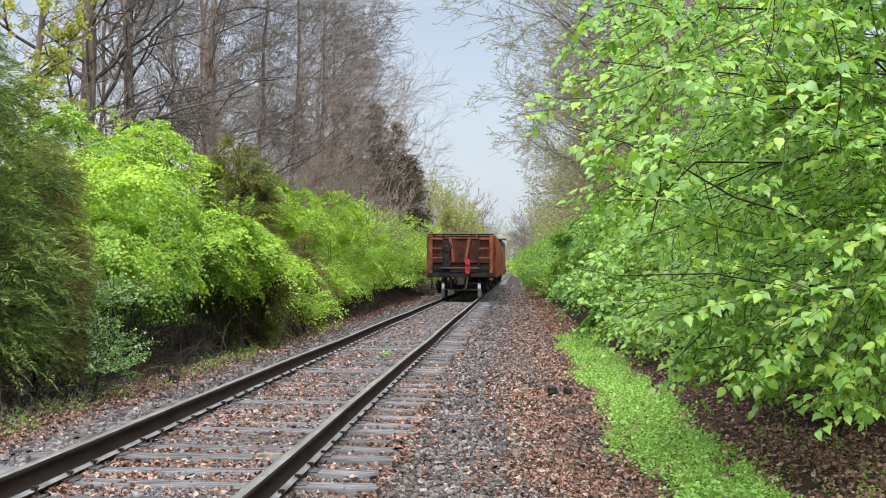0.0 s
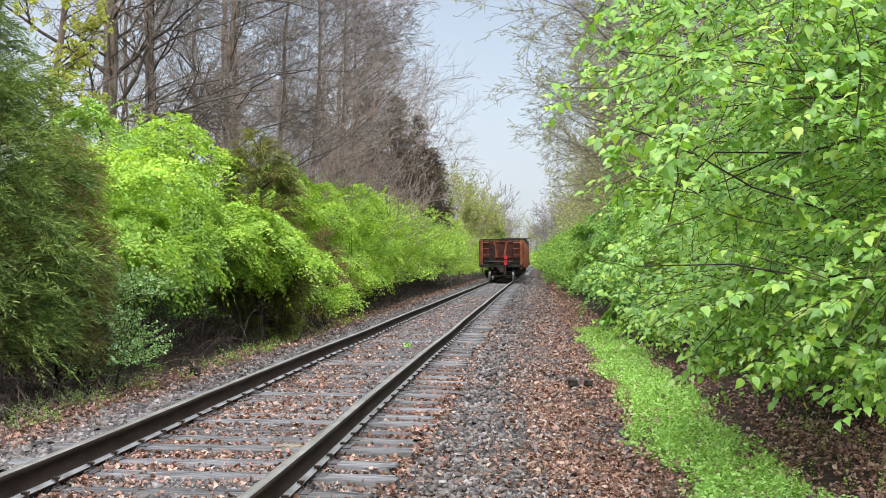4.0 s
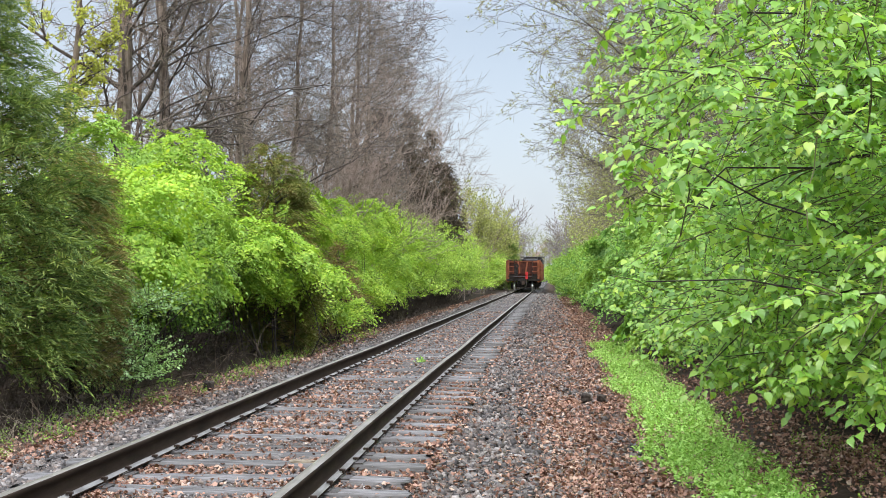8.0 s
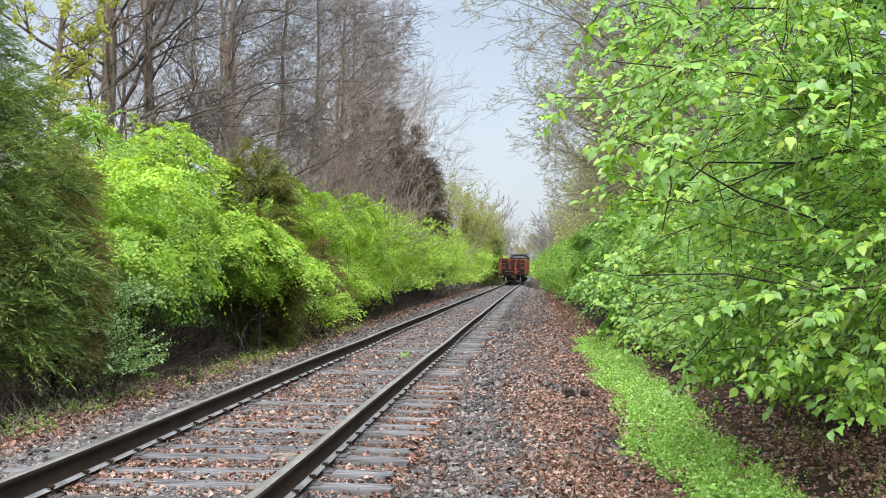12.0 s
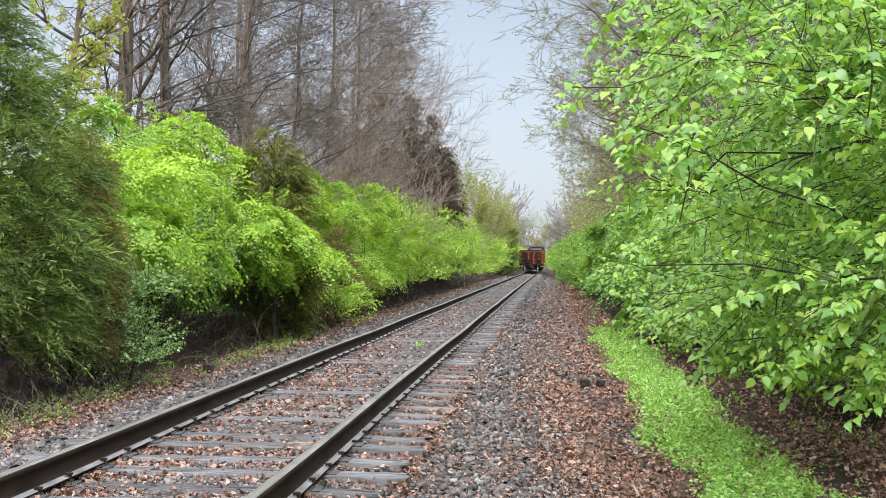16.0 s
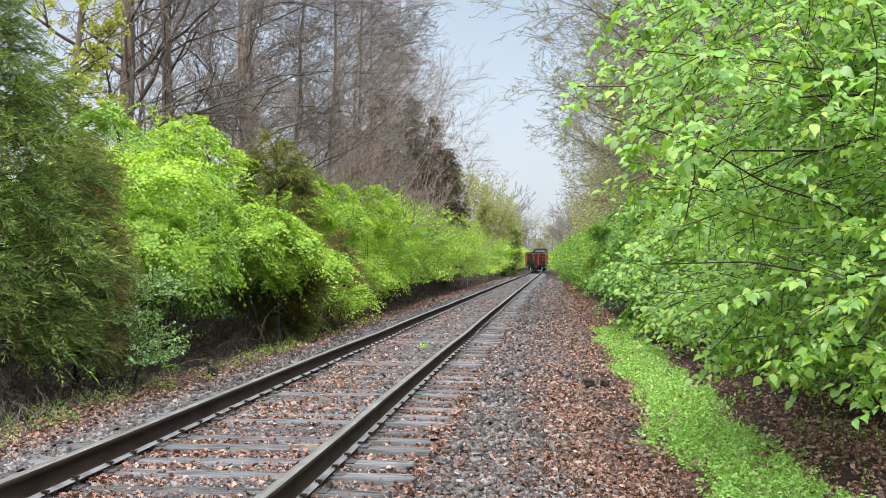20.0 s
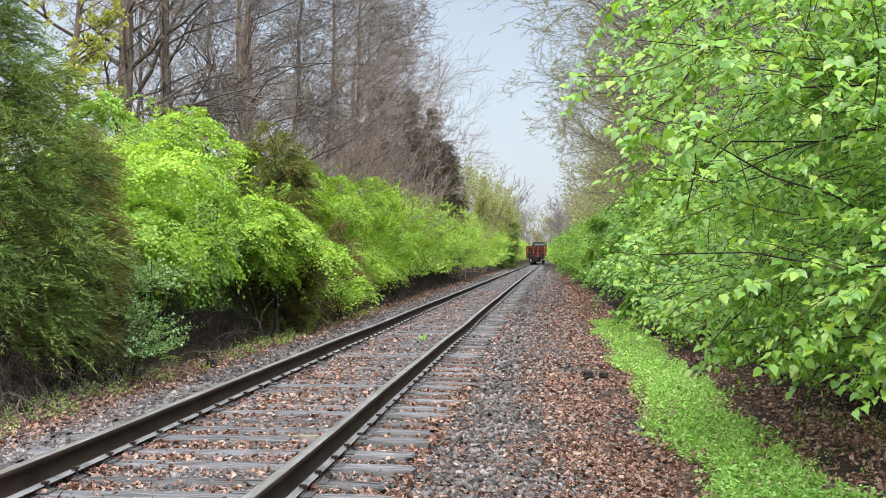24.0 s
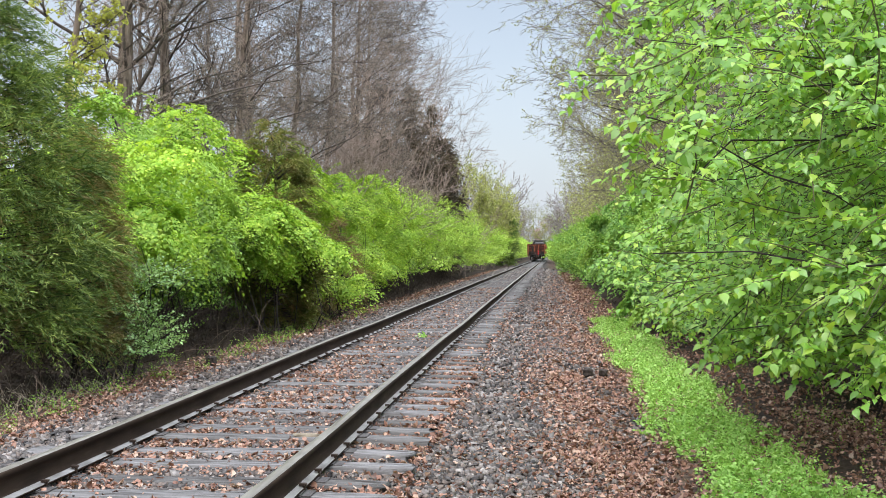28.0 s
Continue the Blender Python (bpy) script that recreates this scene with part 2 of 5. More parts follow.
M_BUSH_FAR = leafy("light_green_shrub_leaf", [(0.0, (0.29, 0.48, 0.09)), (0.5, (0.38, 0.58, 0.12)), (1.0, (0.50, 0.67, 0.18))], 0.42, 0.01, 0.5, 0.8)
M_BUSH_COOL = leafy("privet_leaf", [(0.0, (0.19, 0.35, 0.055)), (0.5, (0.25, 0.43, 0.075)), (1.0, (0.35, 0.52, 0.13))], 0.33, 0.02, 0.5, 0.9)
M_HEDGE = leafy("dark_green_shrub_leaf", [(0.0, (0.11, 0.26, 0.05)), (0.5, (0.19, 0.38, 0.08)), (1.0, (0.31, 0.51, 0.13))], 0.36, 0.03, 0.5, 0.9)
M_BUSH_PALE = leafy("pale_privet_leaf", [(0.0, (0.16, 0.30, 0.10)), (0.5, (0.27, 0.44, 0.17)), (1.0, (0.42, 0.58, 0.30))], 0.4, 0.02, 0.5)
M_BIGLEAF = leafy("broad_spring_leaf", [(0.0, (0.13, 0.305, 0.036)), (0.4, (0.215, 0.43, 0.052)), (0.85, (0.315, 0.53, 0.068)), (1.0, (0.45, 0.61, 0.08))], 0.48, 0.06, 0.4)
M_BLEACHED = surface("bleached_straw", [(0.3, (0.13, 0.105, 0.075)), (0.7, (0.32, 0.28, 0.22))], 12, 0.9, 0, 0.2)
M_BUDS = leafy("yellow_green_bud", [(0.0, (0.26, 0.29, 0.085)), (0.5, (0.35, 0.39, 0.125)), (1.0, (0.46, 0.48, 0.21))], 0.4, 0.03)
M_CEDAR = leafy("cedar_spray", [(0.0, (0.06, 0.105, 0.035)), (0.4, (0.14, 0.225, 0.065)), (0.8, (0.24, 0.34, 0.10)), (1.0, (0.37, 0.45, 0.14))], 0.36, 0.015, 0.5, 1.2)
M_CEDAR_BROWN = leafy("browned_cedar_spray", [(0.0, (0.13, 0.125, 0.045)), (0.5, (0.25, 0.20, 0.08)), (0.8, (0.35, 0.225, 0.115)), (1.0, (0.25, 0.29, 0.085))], 0.28, 0.03, 0.5, 1.2)
M_CEDAR_OLIVE = leafy("olive_cedar_spray", [(0.0, (0.10, 0.13, 0.035)), (0.5, (0.19, 0.22, 0.06)), (0.8, (0.27, 0.23, 0.09)), (1.0, (0.24, 0.32, 0.08))], 0.3, 0.02, 0.5, 1.2)
M_CEDAR_DULL = leafy("dull_green_cedar_spray", [(0.0, (0.11, 0.14, 0.05)), (0.5, (0.22, 0.24, 0.085)), (0.85, (0.33, 0.285, 0.12)), (1.0, (0.42, 0.30, 0.15))], 0.34, 0.02, 0.5, 1.2)
M_CEDAR_GREY = leafy("winter_brown_cedar_spray", [(0.0, (0.05, 0.043, 0.036)), (0.6, (0.12, 0.10, 0.082)), (1.0, (0.20, 0.165, 0.135))], 0.2, 0.01, 0.5, 0.8)
M_YELLOWBUD = leafy("yellow_young_leaf", [(0.0, (0.36, 0.40, 0.07)), (1.0, (0.56, 0.58, 0.16))], 0.4, 0.02)
M_PINK = leafy("redbud_blossom", [(0.0, (0.45, 0.28, 0.33)), (1.0, (0.62, 0.46, 0.5))], 0.3, 0.02)


# ---- mesh helpers ----
def mesh_of(name, verts, faces, mat):
    verts, faces = np.asarray(verts, dtype=np.float32), np.asarray(faces, dtype=np.int32)
    me = bpy.data.meshes.new(name)
    k = faces.shape[1]
    me.vertices.add(len(verts))
    me.vertices.foreach_set("co", verts.ravel())
    me.loops.add(faces.size)
    me.loops.foreach_set("vertex_index", faces.ravel())
    me.polygons.add(len(faces))
    me.polygons.foreach_set("loop_start", np.arange(0, faces.size, k, dtype=np.int32))
    me.update(calc_edges=True)
    for one in (mat if isinstance(mat, (list, tuple)) else [mat]):
        me.materials.append(one)
    return me


def piece(name, me, parent=None, label=""):
    ob = new(name, me)
    if parent is not None:
        ob.parent = parent
    if label:
        ob["label"] = label
    return ob


def part(name, bm, mat, parent, label=""):
    me = bpy.data.meshes.new(name)
    bm.to_mesh(me)
    bm.free()
    me.materials.append(mat)
    return piece(name, me, parent, label)


def unit(v):
    return v / np.maximum(np.linalg.norm(v, axis=-1, keepdims=True), 1e-9)


def tubes(p0, p1, r0, r1, sides=3):
    """Tapered open tubes from p0 to p1."""
    p0, p1 = np.asarray(p0, float), np.asarray(p1, float)
    r0, r1 = np.asarray(r0, float), np.asarray(r1, float)
    d = unit(p1 - p0)
    ref = np.where(np.abs(d[:, 2:3]) > 0.9, np.array([[1.0, 0, 0]]), np.array([[0, 0, 1.0]]))
    a = unit(np.cross(d, ref))
    b = np.cross(d, a)
    ang = np.arange(sides) * 2 * math.pi / sides
    ring = a[:, None, :] * np.cos(ang)[None, :, None] + b[:, None, :] * np.sin(ang)[None, :, None]
    v = np.concatenate([p0[:, None] + ring * r0[:, None, None], p1[:, None] + ring * r1[:, None, None]], axis=1)
    i = np.arange(sides)
    j = (i + 1) % sides
    f = np.stack([i, j, j + sides, i + sides], axis=1)
    faces = f[None] + (np.arange(len(p0)) * 2 * sides)[:, None, None]
    return v.reshape(-1, 3), faces.reshape(-1, 4)


def pipe(pts, rad, sides=8):
    """One tapered skin along a line of points."""
    pts, rad = np.asarray(pts, float), np.asarray(rad, float)
    d = unit(np.gradient(pts, axis=0))
    ref = np.array([1.0, 0, 0]) if abs(d[0, 2]) > 0.7 else np.array([0, 0, 1.0])
    a = unit(np.cross(d, ref))
    b = np.cross(d, a)
    ang = np.arange(sides) * 2 * math.pi / sides
    v = pts[:, None] + (a[:, None] * np.cos(ang)[None, :, None] + b[:, None] * np.sin(ang)[None, :, None]) * rad[:, None, None]
    i = np.arange(sides)
    j = (i + 1) % sides
    f = np.stack([i, j, j + sides, i + sides], axis=1)
    f = f[None] + (np.arange(len(pts) - 1) * sides)[:, None, None]
    return v.reshape(-1, 3), f.reshape(-1, 4)


def rhombs(base, along, up, length, width, fold=0.12):
    """Small folded four-cornered leaves."""
    along = unit(along)
    side = unit(np.cross(along, up))
    nor = np.cross(side, along)
    length, width = np.asarray(length)[:, None], np.asarray(width)[:, None]
    mid = base + along * length * 0.45 + nor * length * fold
    v = np.stack([base, mid + side * width, base + along * length, mid - side * width], axis=1)
    f = np.arange(len(base) * 4).reshape(-1, 4)
    return v.reshape(-1, 3), f


def sprigs(rng, base, way, length, count, leaf, wide=0.32, droop=0.0, fwd=0.55, loose=0.45, jit=0.55):
    """Leaf pairs along straight sprigs: positions, directions and up vectors joined to leaves."""
    s = len(base)
    frac = (np.arange(count) + 0.5) / count
    d = unit(way)
    pos = base[:, None, :] + d[:, None, :] * (length[:, None] * frac[None, :])[..., None]
    pos[..., 2] -= droop * (length[:, None] * frac[None, :]) ** 2
    ref = rng.normal(size=(s, 3))
    side = unit(np.cross(d, ref))
    sign = np.where(np.arange(count) % 2 == 0, 1.0, -1.0)
    along = d[:, None, :] * fwd + side[:, None, :] * sign[None, :, None] + rng.normal(size=(s, count, 3)) * loose
    up = np.array([0, 0, 1.0]) + rng.normal(size=(s, count, 3)) * jit + d[:, None, :] * 0.5
    size = leaf * rng.uniform(0.6, 1.25, size=(s, count))
    return rhombs(pos.reshape(-1, 3), along.reshape(-1, 3), up.reshape(-1, 3), size.ravel(), size.ravel() * wide)


def joined(lists):
    vs, fs, at = [], [], 0
    for v, f in lists:
        vs.append(v)
        fs.append(f + at)
        at += len(v)
    return np.concatenate(vs), np.concatenate(fs)


def thing(name, label, category, group="", at=(0, 0, 0), turn=0.0):
    ob = new(name)
    ob.matrix_basis = pose(*at, 0, 0, turn)
    ob.empty_display_size = 0.2
    return tagged(ob, label, category, group)


# ---- ground ----
def ground_z(x):
    """Height of the ground across the track: ballast bed, its shoulders, the verges."""
    return np.interp(x, [-9, -5.2, -4.7, -3.7, -3.4, -1.5, -1.3, -0.85, -0.4, 0.5, 1.6, 4, 9], [-0.05, -0.16, -0.16, -0.09, -0.04, -0.036, -0.05, -0.085, -0.15, -0.27, -0.28, -0.2, 0.0])


def make_ground():
    xs = np.concatenate([-np.geomspace(900, 8, 22), np.arange(-7.8, 4.0, 0.12), np.geomspace(4.1, 900, 24)])
    ys = np.concatenate([-np.geomspace(600, 4, 14), np.arange(-3, 45, 0.25), np.geomspace(45.5, 1800, 90)])
    gx, gy = np.meshgrid(xs, ys)
    near = np.exp(-np.maximum(np.hypot(gx, gy) - 60, 0) / 60)
    bumps = 0.018 * np.sin(gx * 3.1 + gy * 1.7) * np.sin(gy * 2.3 - gx) + 0.012 * np.sin(gx * 7.3 + 1) * np.sin(gy * 6.1)
    gz = ground_z(gx) - 0.016 * ((gx > -4.5) & (gx < 0.9)) + bumps * near * np.where((gx > -4.6) & (gx < 1.1), 0.2, 1.0)
    v = np.stack([gx, gy, gz], axis=-1).reshape(-1, 3)
    w = len(xs)
    i = (np.arange(len(ys) - 1)[:, None] * w + np.arange(w - 1)[None]).ravel()
    f = np.stack([i, i + 1, i + w + 1, i + w], axis=1)
    ob = new("ground", mesh_of("ground", v, f, M_GROUND))
    ob.data.shade_smooth()
    return tagged(ob, "railway verge of brown leaf litter, soil and grey ballast", "ground", kind="structure")


make_ground()


# ---- track ----
RAIL_X = (-2.937, -1.445)
TRACK_X = -2.191
RAIL_TOP = 0.18
TIE_GAP = 0.545


def bend(y):
    """The line swings very slightly to the right further on."""
    return 0.0026 * 20 * np.log1p(np.exp((np.asarray(y, dtype=float) - 50) / 20))


def rail_mesh():
    half = [(0.0, 0.0), (0.07, 0.0), (0.07, 0.012), (0.03, 0.024), (0.011, 0.036), (0.010, 0.115), (0.034, 0.128), (0.036, 0.150), (0.030, 0.160), (0.0, 0.163)]
    prof = half[1:] + [(-x, z) for x, z in reversed(half[1:-1])]
    ys = np.concatenate([np.arange(-46.0, 60, 0.6), np.geomspace(60, 340, 60)])
    k = len(prof)
    p = np.array(prof)
    wob = 0.006 * np.sin(ys * 0.35) + 0.004 * np.sin(ys * 0.9 + 1)
    v = np.zeros((len(ys), k, 3))
    v[:, :, 0] = p[None, :, 0] + wob[:, None] + bend(ys)[:, None]
    v[:, :, 1] = ys[:, None]
    v[:, :, 2] = p[None, :, 1] + 0.004 * np.sin(ys * 0.5)[:, None]
    i = np.arange(k)
    j = (i + 1) % k
    f = np.stack([i, j, j + k, i + k], axis=1)
    faces = (f[None] + (np.arange(len(ys) - 1) * k)[:, None, None])
    me = mesh_of("rail", v.reshape(-1, 3), faces.reshape(-1, 4), [M_RAIL, M_RAILTOP, M_FLANGE_LIT])
    # index 2: base faces lightened as if lit from above
    top = np.array([1 if (p[a][1] > 0.155 and p[b][1] > 0.155) else 2 if (0.005 < p[a][1] < 0.03 and 0.005 < p[b][1] < 0.03) else 0 for a, b in zip(i, j)])
    me.polygons.foreach_set("material_index", np.tile(top, len(ys) - 1).astype(np.int32))
    return me


def tie_mesh(seed):
    """A split and weathered wooden tie with ragged ends, its top at 0."""
    rng = np.random.default_rng(seed)
    n, prof = 15, np.array([(-0.112, -0.17), (-0.114, -0.02), (-0.1, -0.004), (-0.03, 0.0), (0.02, -0.002), (0.03, -0.012), (0.04, -0.001), (0.1, -0.004), (0.113, -0.02), (0.112, -0.17)])
    k = len(prof)
    xs = np.linspace(-1.3, 1.3, n)
    v = np.zeros((n, k, 3))
    v[:, :, 0] = xs[:, None]
    v[:, :, 1] = prof[None, :, 0] + rng.normal(0, 0.004, (n, k))
    v[:, :, 2] = prof[None, :, 1] + rng.normal(0, 0.003, (n, k)) - 0.006 * (np.abs(xs[:, None]) > 1.2)
    v[0, :, 0] += rng.uniform(-0.045, 0.03, k) + rng.uniform(-0.06, 0.06)
    v[-1, :, 0] += rng.uniform(-0.03, 0.045, k) + rng.uniform(-0.06, 0.06)
    q = []
    for a in range(n - 1):
        for b in range(k - 1):
            q.append((a * k + b, a * k + b + 1, a * k + k + b + 1, a * k + k + b))
    for e in (0, (n - 1) * k):
        for b in range(0, k // 2 - 1):
            q.append((e + b, e + b + 1, e + k - 2 - b, e + k - 1 - b))
    return mesh_of("tie", v.reshape(-1, 3), q, M_TIE)


def box_bm(parts):
    """One bmesh of boxes: (centre, size) each, edges a little bevelled."""
    bm = bmesh.new()
    for c, s in parts:
        bmesh.ops.create_cube(bm, size=1.0, matrix=Matrix.Translation(c) @ Matrix.Diagonal((*s, 1)))
    return bm


def make_track():
    rng = np.random.default_rng(5)
    track = thing("railway_track", "single railway track of rusted rails on grey weathered wooden ties", "railway track")
    track["kind"] = "structure"
    me = rail_mesh()
    for x in RAIL_X:
        piece("rail", me, track, "rusty brown steel rail with a worn grey head").location = (x, 0, RAIL_TOP - 0.163)
    ties = [tie_mesh(s) for s in range(6)]
    bm = box_bm([((0, 0, 0.006), (0.29, 0.17, 0.014)), ((0.085, 0, 0.015), (0.012, 0.19, 0.012)), ((-0.085, 0, 0.015), (0.012, 0.19, 0.012))])
    plate = bpy.data.meshes.new("tie_plate")
    bm.to_mesh(plate)
    bm.free()
    plate.materials.append(M_PLATE)
    bm = box_bm([((0, 0, 0.012), (0.016, 0.016, 0.05)), ((0.006, 0, 0.038), (0.04, 0.032, 0.014))])
    spike = bpy.data.meshes.new("spike")
    bm.to_mesh(spike)
    bm.free()
    spike.materials.append(M_IRON)
    rest = []
    for i in range(-6, 610):
        y = 5.84 + i * TIE_GAP + rng.uniform(-0.05, 0.05)
        z = rng.uniform(-0.012, 0.016)
        m = pose(TRACK_X + float(bend(y)) + rng.uniform(-0.07, 0.07), y, z, 0, 0, rng.uniform(-1.6, 1.6))
        which = ties[rng.integers(6)]
        if i < 285:
            ob = piece("tie", which, track)
            ob.matrix_basis = m
            if i < 70:
                for x in RAIL_X:
                    piece("tie_plate", plate, track).location = (x, y, z + rng.uniform(-0.010, -0.002))
                    if i < 45:
                        for sx, sy in ((0.082, 0.05), (-0.082, -0.05)):
                            s = piece("spike", spike, track)
                            s.matrix_basis = pose(x + sx, y + sy + rng.uniform(-0.02, 0.02), 0.0 + rng.uniform(0, 0.012), 0, 0, 180 if sx > 0 else 0)
        else:
            co = np.zeros(len(which.vertices) * 3, dtype=np.float32)
            which.vertices.foreach_get("co", co)
            r = np.array(m)
            rest.append((co.reshape(-1, 3) @ r[:3, :3].T + r[:3, 3], np.array([tuple(p.vertices) for p in which.polygons])))
    for i in range(7, 96):
        m = pose(TRACK_X + rng.uniform(-0.07, 0.07), 5.84 - i * TIE_GAP, rng.uniform(-0.004, 0.014), 0, 0, rng.uniform(-1.6, 1.6))
        piece("tie", ties[rng.integers(6)], track).matrix_basis = m
    v, f = joined(rest)
    tagged(piece("far_ties", mesh_of("far_ties", v, f, M_TIE), track), kind="stuff")


# ---- plants ----
def lumpy(rng, n, wide, deep, high, low, lumps, shell, flat=0.5):
    """Points on an uneven outline of several round masses, and the way out of it."""
    pick = rng.choice(len(lumps), n, p=lumps[:, 3] ** 2 / np.sum(lumps[:, 3] ** 2))
    d = unit(rng.normal(size=(n, 3)))
    d[:, 2] = np.where(d[:, 2] < 0.02, -d[:, 2], d[:, 2])
    rad = lumps[pick, 3] * (1 - shell * rng.uniform(0, 1, n) ** 1.5)
    base = lumps[pick, :3] + d * rad[:, None] * np.array([wide, min(deep, wide * 1.2), (high - low) * flat])
    floor = low * (0.75 + 0.5 * np.sin(base[:, 1] * 2.1 + base[:, 0]) ** 2)
    base[:, 2] = np.where(base[:, 2] < floor, floor + rng.uniform(0, 0.5, n), base[:, 2])
    return base, d


def bush(name, label, at, wide, deep, high, seed, mat, leaf=0.05, n=900, per=10, low=0.55, group="", shell=0.3, reach=0.34, stems=11, masses=17, layered=0, spray=0.36, shoots=0):
    """A shrub: bare stems fanning out below, a lumpy crown of leafy sprigs above. wide and deep are half sizes."""
    rng = np.random.default_rng(seed)
    ob = thing(name, label, "shrub", group, at, 0)
    lumps = []
    for _ in range(masses):
        a, r = rng.uniform(0, 2 * math.pi), rng.uniform(0.1, 0.8)
        size = rng.uniform(0.2, 0.46)
        top = (high - size * 0.5 * (high - low)) * (1 - 0.25 * r * r)
        lumps.append((wide * r * math.cos(a), deep * r * math.sin(a), rng.uniform(low + 0.1 * (high - low), top), size))
    lumps[0] = (0, 0, high - 0.24 * (high - low), 0.44)
    lumps = np.array(lumps)
    # smaller tufts on the outline of each mass
    k = 4 * masses
    c, d = lumpy(rng, k, wide, deep, high, low, lumps, 0.1)
    tufts = np.concatenate([c, rng.uniform(0.16, 0.33, (k, 1)) * 1.7 / max(wide, 1.0)], axis=1)
    tufts = np.concatenate([tufts, lumps * np.array([1, 1, 1, 0.5])])
    lumps, masses_at = tufts, lumps
    base, d = lumpy(rng, n, wide, deep, high, low, lumps, shell, 0.26)
    way = d * np.array([1, 1, 0.5]) + np.array([0, 0, 0.12]) + rng.normal(size=(n, 3)) * np.array([0.4, 0.4, 0.2])
    length = rng.uniform(0.5, 1.3, n) * reach
    length[rng.uniform(0, 1, n) > 0.97] *= 2.0
    v, f = sprigs(rng, base, way, length, per, leaf, 0.36, 0.0, 0.6, 0.35, 0.22)
    if layered:
        v, f, base, way, length = tiers(rng, masses_at, layered, wide, deep, high, low, spray, per, leaf)
    if shoots:
        sv, sf = long_shoots(rng, masses_at, shoots, wide, deep, high, low, leaf)
        v, f = joined([(v, f), (sv, sf)])
    piece("foliage", mesh_of("foliage", v, f, mat), ob)
    t = min(500, len(base))
    v, f = tubes(base[:t], base[:t] + unit(way[:t]) * length[:t, None], np.full(t, 0.004), np.full(t, 0.002), 3)
    tagged(piece("twig_growth", mesh_of("twig_growth", v, f, M_DARKBARK), ob), kind="stuff")
    for i in range(stems):
        a = rng.uniform(0, 2 * math.pi)
        foot = np.array([math.cos(a) * wide * 0.2, math.sin(a) * deep * 0.35, -0.15])
        tip = masses_at[rng.integers(len(masses_at)), :3] + rng.normal(size=3) * 0.3
        bow = rng.normal(size=3) * 0.25
        pts = np.array([foot + (tip - foot) * u + bow * math.sin(u * math.pi) for u in (0, 0.25, 0.5, 0.75, 1)])
        r = rng.uniform(0.008, 0.02) * np.linspace(1, 0.35, 5)
        v, f = tubes(pts[:-1], pts[1:], r[:-1], r[1:], 5)
        piece("stem", mesh_of("stem", v, f, M_DARKBARK), ob)
    return ob


def long_shoots(rng, lumps, count, wide, deep, high, low, leaf):
    """Young shoots that arch out over the outline, with leaf pairs along them."""
    c, d = lumpy(rng, count, wide, deep, high, low, lumps, 0.1)
    way = unit(d * np.array([0.8, 0.8, 0.4]) + np.array([0, 0, 0.75]) + rng.normal(size=(count, 3)) * 0.3)
    return sprigs(rng, c, way, rng.uniform(0.4, 1.0, count), 22, leaf * 1.1, 0.36, 0.55, 0.35, 0.25, 0.4)


def tiers(rng, lumps, count, wide, deep, high, low, spray, per, leaf):
    """Flat leafy sprays on the outline of the masses, lying over one another like shingles, with shade between them."""
    c, d = lumpy(rng, count, wide, deep, high, low, lumps, 0.22)
    nor = unit(np.array([0, 0, 0.8]) + d * np.array([0.95, 0.95, 0.3]) + rng.normal(size=(count, 3)) * 0.28)
    out = unit(d * np.array([1, 1, 0.0]) + rng.normal(size=(count, 3)) * 0.25)
    out = unit(out - nor * np.sum(out * nor, axis=1)[:, None])
    side = np.cross(nor, out)
    shoots = 16
    a = rng.uniform(-1.5, 1.5, (count, shoots))
    back = rng.uniform(-0.5, 0.55, (count, shoots)) * spray
    way = out[:, None] * np.cos(a)[..., None] + side[:, None] * np.sin(a)[..., None] + rng.normal(size=(count, shoots, 3)) * 0.14
    size = rng.uniform(0.6, 1.35, (count, 1))
    base = c[:, None] + out[:, None] * (back * size)[..., None] + side[:, None] * (rng.uniform(-0.3, 0.3, (count, shoots)) * spray * size)[..., None]
    length = rng.uniform(0.45, 1.1, (count, shoots)) * spray * size
    base, way, length = base.reshape(-1, 3), unit(way.reshape(-1, 3)), length.ravel()
    up = np.repeat(nor, shoots, axis=0)
    n = len(base)
    frac = (np.arange(per) + 0.6) / per
    pos = base[:, None] + way[:, None] * (length[:, None] * frac)[..., None]
    pos[..., 2] -= 0.55 * (length[:, None] * frac) ** 2 / spray
    across = np.cross(up, way)
    sign = np.where(np.arange(per) % 2 == 0, 1.0, -1.0)
    along = way[:, None] * 0.6 + across[:, None] * sign[None, :, None] + rng.normal(size=(n, per, 3)) * 0.25 - np.array([0, 0, 0.15])
    lup = up[:, None] + rng.normal(size=(n, per, 3)) * 0.42
    sz = leaf * rng.uniform(0.65, 1.4, (n, per)).ravel()
    v, f = rhombs(pos.reshape(-1, 3), along.reshape(-1, 3), lup.reshape(-1, 3), sz, sz * 0.37)
    return v, f, base, way, length


